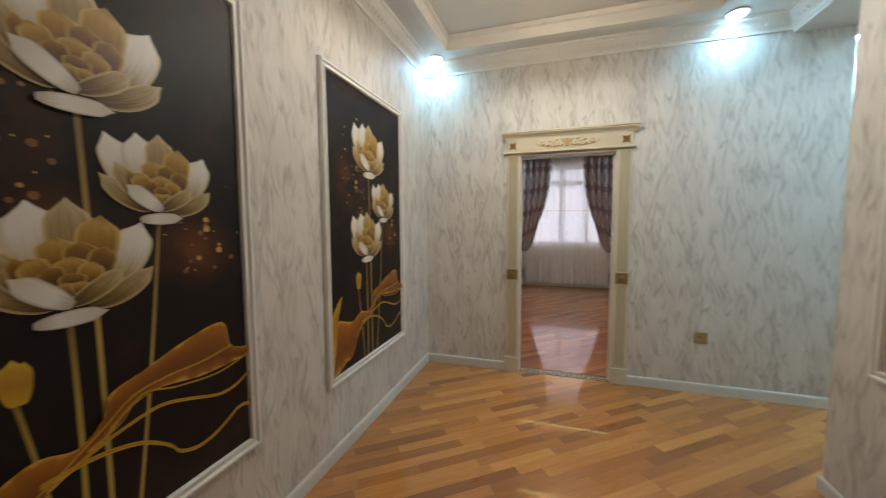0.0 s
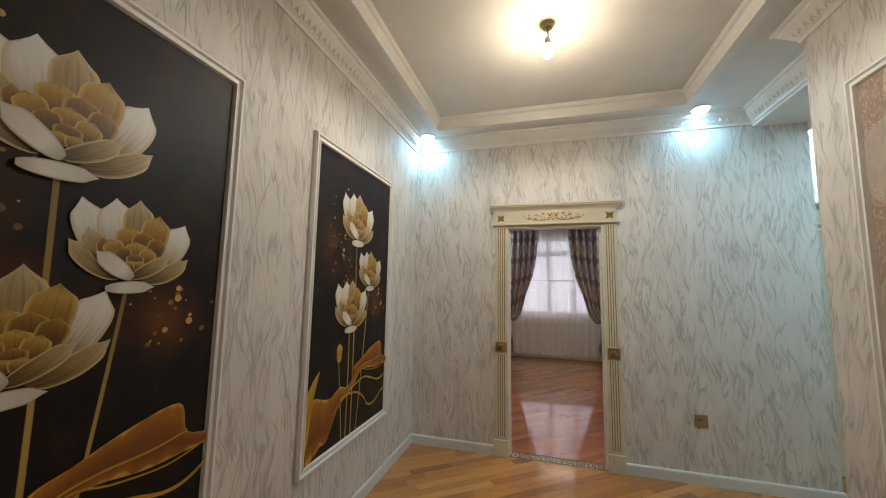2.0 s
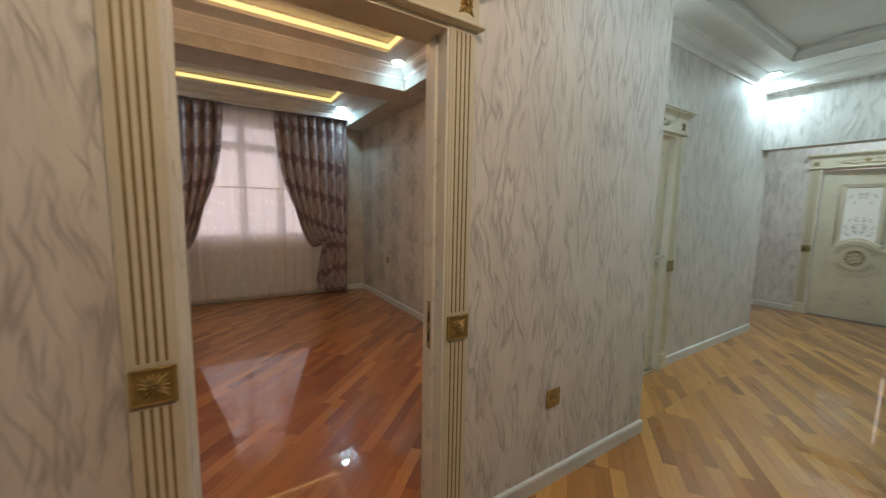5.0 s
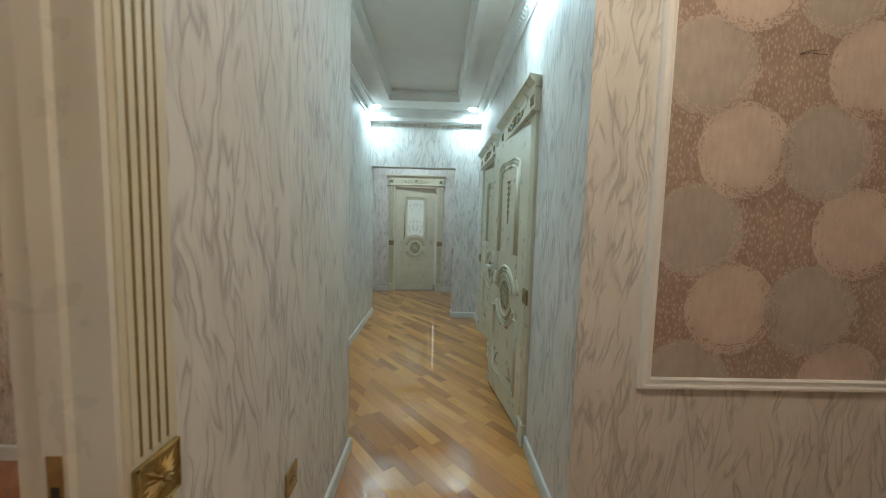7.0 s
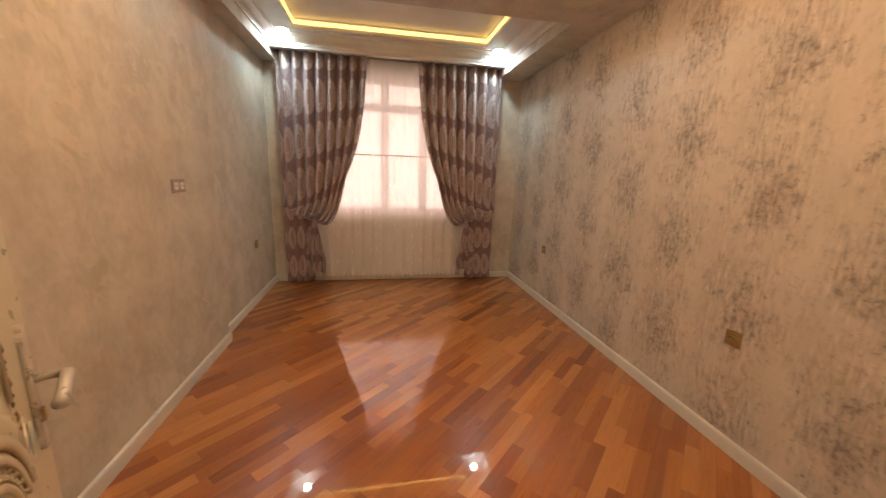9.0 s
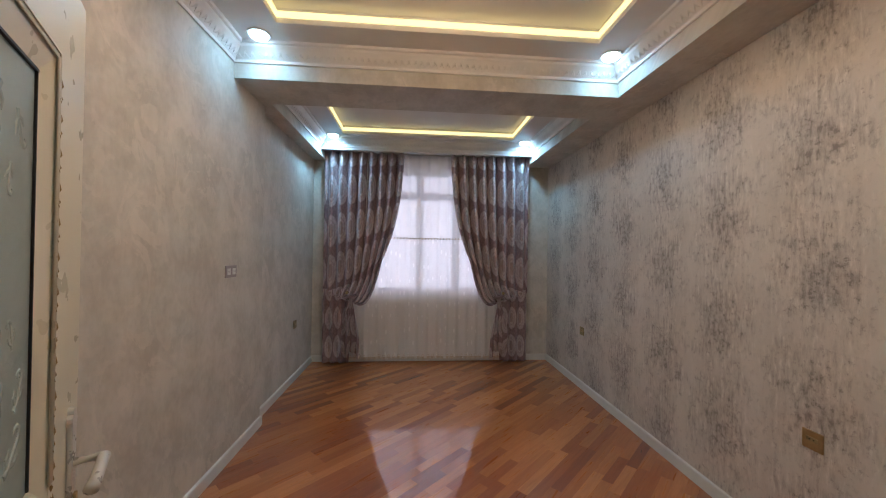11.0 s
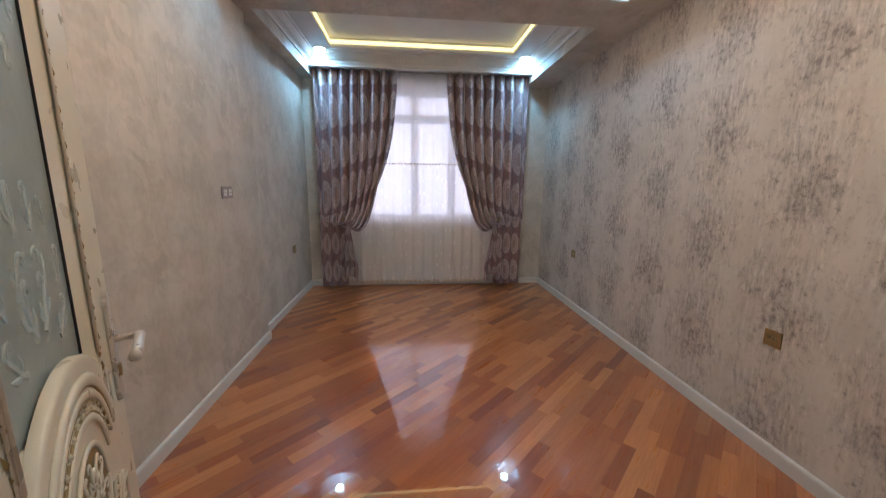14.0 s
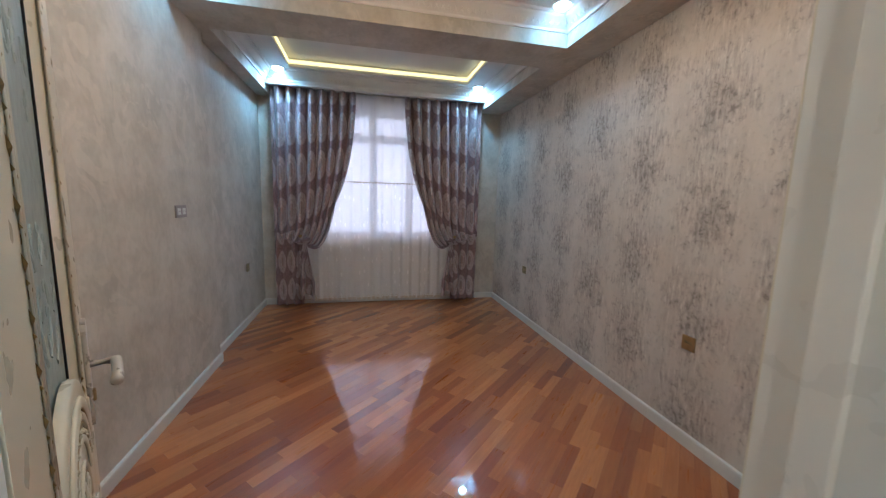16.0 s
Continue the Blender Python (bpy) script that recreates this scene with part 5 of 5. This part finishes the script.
def stave_like(name, verts, faces, uvs, mat):
    me = bpy.data.meshes.new(name)
    me.from_pydata(verts, [], faces)
    lay = me.uv_layers.new(name="UVMap")
    for poly in me.polygons:
        for li, vi in zip(poly.loop_indices, poly.vertices):
            lay.data[li].uv = uvs[vi]
    me.materials.append(mat)
    return me


def lotus(parent, x, z, s):
    """An open lotus about 0.48 m wide at s = 1, its pale foot at (x, z)."""
    y = [-.0135]
    sheets = {k: Sheet() for k in ("white", "shade", "gold", "deep", "front")}

    def put(kind, ox, oz, ang, ln, wd, curl=0.0, full=.58):
        y[0] -= .00028
        sheets[kind].petal(x + ox * s, z + oz * s, ang, ln * s, wd * s, y[0], curl, full=full)
    # back row: two white, one gold edged, then the round gold one and the white one beside it
    put("white", -.070, .070, 122, .285, .058, -.25)
    put("white", -.045, .085, 98, .265, .070, .0)
    put("shade", .020, .095, 95, .265, .062, -.05)
    put("white", .085, .065, 52, .250, .062, .35)
    put("gold", .055, .120, 78, .190, .060, .1)
    # narrow folded petals to the sides
    put("shade", -.045, .040, 158, .215, .036, -.55, .5)
    put("shade", .040, .030, 6, .215, .036, .75, .5)
    put("shade", -.075, .075, 128, .170, .034, -.25)
    put("deep", -.085, .090, 112, .105, .026, -.2)
    # cupped heart, each petal lying on the last
    for kind, ox, oz, ang, ln, wd in (("gold", -.020, .130, 96, .115, .046), ("deep", .025, .120, 86, .110, .046), ("gold", -.050, .105, 118, .090, .036), ("deep", .060, .100, 72, .115, .040),
                                      ("gold", .005, .105, 92, .080, .040), ("deep", -.028, .090, 108, .072, .032), ("gold", .036, .085, 74, .082, .034), ("deep", .004, .078, 90, .058, .034), ("gold", -.012, .066, 96, .042, .026), ("gold", .020, .064, 84, .044, .026)):
        put(kind, ox, oz, ang, ln, wd, .0, .62)
    put("shade", -.005, .040, 24, .170, .030, .30)
    put("front", .000, .036, 146, .165, .034, -.10, .55)
    put("front", -.090, -.004, 2, .178, .025, .0, .5)
    for kind, name, mat, label in (("white", "back_petals", P_WHITE, "white painted lotus petals"), ("shade", "shaded_petals", P_SHADE, "gold edged painted petals"), ("gold", "inner_petals", P_GOLD, "golden painted inner petals"),
                                   ("deep", "heart_petals", P_HEART, "deep gold painted heart petals"), ("front", "front_petals", P_FOOT, "white painted front petals")):
        sheets[kind].make(name, mat, parent, label)


def ribbon(sheet, top, bottom, y, n=28):
    def along(pts, t):
        k = t * (len(pts) - 1)
        i = min(int(k), len(pts) - 2)
        p0, p1, p2, p3 = pts[max(i - 1, 0)], pts[i], pts[i + 1], pts[min(i + 2, len(pts) - 1)]
        f = k - i
        return tuple(.5 * (2 * b + (c - a) * f + (2 * a - 5 * b + 4 * c - d_) * f * f + (3 * b - a - 3 * c + d_) * f ** 3) for a, b, c, d_ in zip(p0, p1, p2, p3))
    o = len(sheet.v)
    m = 5
    for i in range(n + 1):
        a, b = along(top, i / n), along(bottom, i / n)
        for k in range(m):
            f = k / (m - 1)
            sheet.v.append((a[0] + (b[0] - a[0]) * f, y, a[1] + (b[1] - a[1]) * f))
            sheet.uv.append((i / n * 1.5, f))
    for i in range(n):
        for k in range(m - 1):
            sheet.f.append((o + m * i + k, o + m * i + k + 1, o + m * (i + 1) + k + 1, o + m * (i + 1) + k))


def lotus_panel(m, label):
    thing = empty("lotus_mural", m)
    W, H, zc = 1.10, 1.92, 1.435
    fr = empty("mural_frame", None)
    fr.parent = thing
    fr.location = (0, 0, zc)
    moulding_frame(fr, W, H)
    part("canvas", boxes((-W / 2 + .04, W / 2 - .04, -.010, 0, zc - H / 2 + .04, zc + H / 2 - .04)), M_CANVAS, thing, "black and brown painted ground")
    stems = Sheet()
    for k, ((x0, z0), (x1, z1), w) in enumerate((((-.018, 1.80), (-.008, .525), .0075), ((-.070, 1.22), (-.072, .525), .0075), ((.180, 1.49), (.060, .525), .006), ((-.190, 1.05), (-.12, .525), .006))):
        n = 8
        pts = [(x0 + (x1 - x0) * i / n + .006 * math.sin(3 * i / n), z0 + (z1 - z0) * i / n) for i in range(n + 1)]
        stems.strip([(p[0] - w, p[1]) for p in pts], [(p[0] + w, p[1]) for p in pts], -.0112 - .0003 * k)
    stems.make("stem_art", P_STEM, thing, "golden painted stems")["kind"] = "stuff"
    bud = Sheet()
    bud.petal(-.185, 1.02, 90, .12, .028, -.0128, 0)
    bud.petal(-.172, 1.02, 86, .11, .018, -.0132, 0)
    bud.make("bud", P_RIB2, thing, "yellow painted lotus bud")
    for x, z, s in ((-.014, 1.80, .98), (.188, 1.488, .78), (-.062, 1.215, .92)):
        lotus(thing, x, z, s)
    veil = Sheet()
    ribbon(veil, [(.505, .945), (.42, .975), (.385, 1.08), (.233, 1.052), (.10, 1.00), (.006, .965), (-.013, .904), (-.078, .845), (-.167, .865), (-.28, .825), (-.42, .865)],
           [(.505, .905), (.45, .905), (.287, .900), (.15, .92), (.06, .90), (.0, .85), (-.052, .812), (-.141, .765), (-.22, .70), (-.30, .585), (-.42, .60)], -.0200, 44)
    ribbon(veil, [(-.42, .865), (-.45, .86), (-.48, .85), (-.505, .80)], [(-.36, .58), (-.42, .55), (-.48, .53), (-.505, .525)], -.0203, 10)
    veil.make("amber_veil", P_RIB, thing, "amber painted flowing veil")
    thin = Sheet()
    for y, pts, w in ((-.0206, [(.505, .835), (.43, .80), (.35, .798), (.24, .835), (.139, .86), (.031, .841), (-.052, .814), (-.15, .77)], .006),
                      (-.0208, [(.505, .69), (.441, .701), (.36, .66), (.274, .639), (.198, .662), (.158, .71), (.072, .769), (-.044, .796), (-.16, .79)], .007),
                      (-.0210, [(.42, .975), (.3, .955), (.16, .95), (.06, .93), (-.02, .87), (-.12, .80), (-.25, .72)], .0035),
                      (-.0211, [(.505, .915), (.36, .885), (.2, .90), (.09, .925), (.02, .86), (-.06, .825)], .003)):
        ribbon(thin, [(a, b + w) for a, b in pts], [(a, b - w) for a, b in pts], y)
    ribbon(thin, [(-.505, .90), (-.46, .96), (-.40, 1.01), (-.395, 1.00)], [(-.505, .55), (-.47, .70), (-.46, .80), (-.405, .99)], -.0212, 12)
    thin.make("golden_veil_edge", P_RIB2, thing, "yellow painted veil edges")
    rr = random.Random(5)
    for nm, mat_, num in (("gold_dust", P_DOT, 34), ("ember_dust", P_EMBER, 40)):
        bm = bmesh.new()
        for _ in range(num):
            cx, cz = ((.30, 1.40) if rr.random() < .45 else (-.22, 1.85) if rr.random() < .6 else (-.15, 1.62))
            x, z = cx + rr.gauss(0, .08), cz + rr.gauss(0, .11)
            x = max(-.485, min(.485, x))
            r = rr.choice((.002, .003, .004, .007, .010, .013)) if num == 34 else rr.uniform(.004, .012)
            vs = [bm.verts.new((x + r * math.cos(a), -.0106 if num == 34 else -.0104, z + r * math.sin(a))) for a in (k * math.pi / 4 for k in range(8))]
            bm.faces.new(vs)
        part(nm, bm, mat_, thing)["kind"] = "stuff"
    return tagged(thing, label, "mural", "lotus murals")


lotus_panel(pose(XW, -1.19, 0, 0, 0, 90), "black mural of white lotus flowers in a white moulding frame")
lotus_panel(pose(XW, -2.80, 0, 0, 0, 90), "black mural of white and gold lotus in a white frame")


def brush_mat(name, a, b, speck=None):
    n = Nodes(name, 0.55, spec=0.3)
    c = n.coord()
    f = n.noise(n.map(c, (1, 1, 1), (0, 0, 0), (0, .5, 0)), 9, 5, .65)
    st = n.noise(n.map(c, (34, 1, 8), (0, 0, 0), (0, .6, 0)), 1.4, 3)
    k = n.math("ADD", n.math("MULTIPLY", f, .6), n.math("MULTIPLY", st, .4))
    col = n.ramp(k, (0.38, a), (0.62, b))
    if speck:
        d = n.voronoi(n.map(c, (1.5, 1, .75), (0, 0, 0), (0, .7, 0)), 58, "Distance")
        col = n.mix(n.ramp(d, (0.22, 0.8), (0.46, 0.0)), col, speck)
    grit = n.noise(n.map(c, (1.4, 1, .8), (0, 0, 0), (0, .6, 0)), 130, 3, .7)
    n.bump(n.math("ADD", n.math("ADD", st, f), grit), .5, .004)
    return n.set(Base_Color=col)


B_BROWN = brush_mat("brown_speckled_paper", (0.32, 0.23, 0.18), (0.395, 0.295, 0.235), (0.54, 0.44, 0.37))
B_GREY = brush_mat("taupe_brushed_disc", (0.395, 0.335, 0.285), (0.475, 0.41, 0.355))
B_BEIGE = brush_mat("beige_brushed_disc", (0.51, 0.405, 0.335), (0.61, 0.50, 0.425))


def circle_panel(m, W, H, zc, label):
    thing = empty("circle_panel", m)
    fr = empty("panel_frame", None)
    fr.parent = thing
    fr.location = (0, 0, zc)
    moulding_frame(fr, W, H)
    part("speckled_ground", boxes((-W / 2 + .04, W / 2 - .04, -.008, 0, zc - H / 2 + .04, zc + H / 2 - .04)), B_BROWN, thing, "brown speckled wallpaper ground")
    P, R = .335, .192
    w2, h2 = W / 2 - .045, H / 2 - .045
    rr = random.Random(4)
    k = 0
    for row in range(-3, 5):
        for col in range(-4, 5):
            kind = (col + (2 if row % 2 else 0)) % 3
            if kind == 1:
                continue
            cx = -.36 + P * (col + (.5 if row % 2 else 0))
            cz = 1.42 + .325 * row
            y = -.0083 - .00005 * k
            k += 1
            pts = []
            for i in range(64):
                a = 2 * math.pi * i / 64
                r = R * (1 + rr.uniform(-.02, .02))
                pts.append((max(-w2, min(w2, cx + r * math.cos(a))), max(zc - h2, min(zc + h2, cz + r * math.sin(a)))))
            if max(p[0] for p in pts) - min(p[0] for p in pts) < .02 or max(p[1] for p in pts) - min(p[1] for p in pts) < .02:
                continue
            bm = bmesh.new()
            bm.faces.new([bm.verts.new((p[0], y, p[1])) for p in pts])
            bmesh.ops.dissolve_degenerate(bm, dist=.0005, edges=bm.edges)
            part("brushed_disc", bm, B_GREY if kind == 0 else B_BEIGE, thing)
            # bristly rim strokes
            bm = bmesh.new()
            for _ in range(300):
                a = rr.uniform(-3.14, 3.14) if rr.random() < .35 else rr.gauss(-.7, .8)
                r0 = R * rr.uniform(.90, 1.07) if a > 1 or a < -2.8 else R * rr.uniform(.78, 1.09)
                x, z = cx + r0 * math.cos(a), cz + r0 * math.sin(a)
                t = a + 1.2 + rr.uniform(-.6, .6)
                dx, dz = .009 * math.cos(t), .009 * math.sin(t)
                if abs(x) > w2 - .012 or abs(z - zc) > h2 - .012:
                    continue
                nx, nz = -dz * .28, dx * .28
                bm.faces.new([bm.verts.new(p) for p in ((x - dx, y - .002, z - dz), (x + nx, y - .0022, z + nz), (x + dx, y - .002, z + dz), (x - nx, y - .0022, z - nz))])
            part("bristle_rim", bm, B_BEIGE if kind == 0 else B_BROWN, thing)["kind"] = "stuff"
    return tagged(thing, label, "wall panel")


circle_panel(pose(XE, -1.935, 0, 0, 0, -90), 1.12, 1.76, 1.63, "brown wallpaper panel of brushed circles in a white frame")

stub = empty("cable_stub", pose(XE - .010, -1.93, 2.125, 0, 0, -90))
part("wire", tube(bmesh.new(), [(0, .002, 0), (.015, -.022, -.004), (.05, -.03, -.012), (.085, -.022, -.008)], .0016), M_BROWN, stub, "dark brown wire")
part("wire", tube(bmesh.new(), [(.004, .002, .003), (.02, -.02, .006), (.045, -.026, .002), (.06, -.026, .010)], .0014), M_DARK, stub, "black wire")
tagged(stub, "two dark bare wire ends sticking out of the circle panel", "cable")

# ---- parquet ----
FLOOR = bpy.data.objects["floor"]


def stave_verts(L, w, g=.0001, c=.0003):
    a, b = L / 2 - g, w / 2 - g
    return [(-a, -b, -.012), (a, -b, -.012), (a, b, -.012), (-a, b, -.012), (-a, -b, -c), (a, -b, -c), (a, b, -c), (-a, b, -c),
            (-a + c, -b + c, 0), (a - c, -b + c, 0), (a - c, b - c, 0), (-a + c, b - c, 0)]


STAVE_FACES = [(8, 9, 10, 11), (4, 5, 9, 8), (5, 6, 10, 9), (6, 7, 11, 10), (7, 4, 8, 11), (0, 1, 5, 4), (1, 2, 6, 5), (2, 3, 7, 6), (3, 0, 4, 7)]


def stave_mesh(name, verts, faces, uvs, mat):
    me = bpy.data.meshes.new(name)
    me.from_pydata(verts, [], faces)
    lay = me.uv_layers.new(name="UVMap")
    for poly in me.polygons:
        for li, vi in zip(poly.loop_indices, poly.vertices):
            lay.data[li].uv = uvs[vi]
    me.materials.append(mat)
    return me



def clipped(poly, rect):
    """The part of a flat polygon inside (x0, x1, y0, y1)."""
    x0, x1, y0, y1 = rect
    for ax, lim, sign in ((0, x0, 1), (0, x1, -1), (1, y0, 1), (1, y1, -1)):
        out = []
        for i, a in enumerate(poly):
            b = poly[(i + 1) % len(poly)]
            da, db = sign * (a[ax] - lim), sign * (b[ax] - lim)
            if da >= 0:
                out.append(a)
            if (da >= 0) != (db >= 0):
                out.append(a + (b - a) * (da / (da - db)))
        poly = out
        if len(poly) < 3:
            return []
    return poly


def lay_floor(rects, slant, width, lengths, near, limit, seed, single, joined, label):
    """Staves at a slant over some rectangles: whole ones near the path singly, the rest and the cut ends joined."""
    turn = radians(slant)
    d, nrm = Vector((math.cos(turn), math.sin(turn), 0)), Vector((-math.sin(turn), math.cos(turn), 0))
    jv, jf, juv = [], [], []
    rnd = random.Random(seed)
    meshes = []
    for L in lengths:
        vs = stave_verts(L, width)
        meshes.append(stave_mesh("plank", vs, STAVE_FACES, [(v[0], v[1]) for v in vs], single))
    done = 0
    for k in range(int(-7 / width), int(8 / width)):
        s = -9.0 + rnd.random()
        while s < 9.0:
            i = rnd.randrange(len(lengths))
            L = lengths[i]
            p = d * (s + L / 2) + nrm * (k * width)
            s += L
            for rect in rects:
                x0, x1, y0, y1 = rect
                if not (x0 - L < p.x < x1 + L and y0 - L < p.y < y1 + L):
                    continue
                top = [p + d * v[0] + nrm * v[1] for v in stave_verts(L, width)[8:]]
                cut = clipped(top, rect)
                if not cut:
                    continue
                whole = all(x0 <= q.x <= x1 and y0 <= q.y <= y1 for q in top)
                if whole and near[0] < p.x < near[1] and near[2] < p.y < near[3] and done < limit:
                    ob = new("plank", meshes[i])
                    ob.matrix_world = Matrix.Translation(p) @ Matrix.Rotation(turn, 4, "Z")
                    ob.parent = FLOOR
                    done += 1
                    continue
                o, n = len(jv), len(cut)
                for dz in (0, -.012):
                    for q in cut:
                        jv.append(q + Vector((0, 0, dz)))
                        juv.append(((q - p).dot(d), (q - p).dot(nrm)))
                jf.append(tuple(range(o, o + n)))
                for a in range(n):
                    b = (a + 1) % n
                    jf.append((o + a, o + n + a, o + n + b, o + b))
    rest = new("planks", stave_mesh("planks", jv, jf, juv, joined))
    rest.parent = FLOOR
    tagged(rest, label, kind="stuff")


lay_floor([(XW - .05, XEND, SOUTH - .05, .05), (1.92, XEND, .05, .98)], 38, .074, [.36, .44, .52, .62, .74], (-1.4, 2.6, -2.4, .1), 150, 7, M_STAVE, M_STAVES, "golden oak parquet planks of varied tone")
lay_floor([(RW - .1, 1.91, .05, RN + .05)], 43, .072, [.38, .46, .54, .64, .76], (-1.4, 1.9, .1, 3.2), 148, 11, M_STAVE2, M_STAVES2, "oak parquet planks of varied tone, reddened for the room's light")
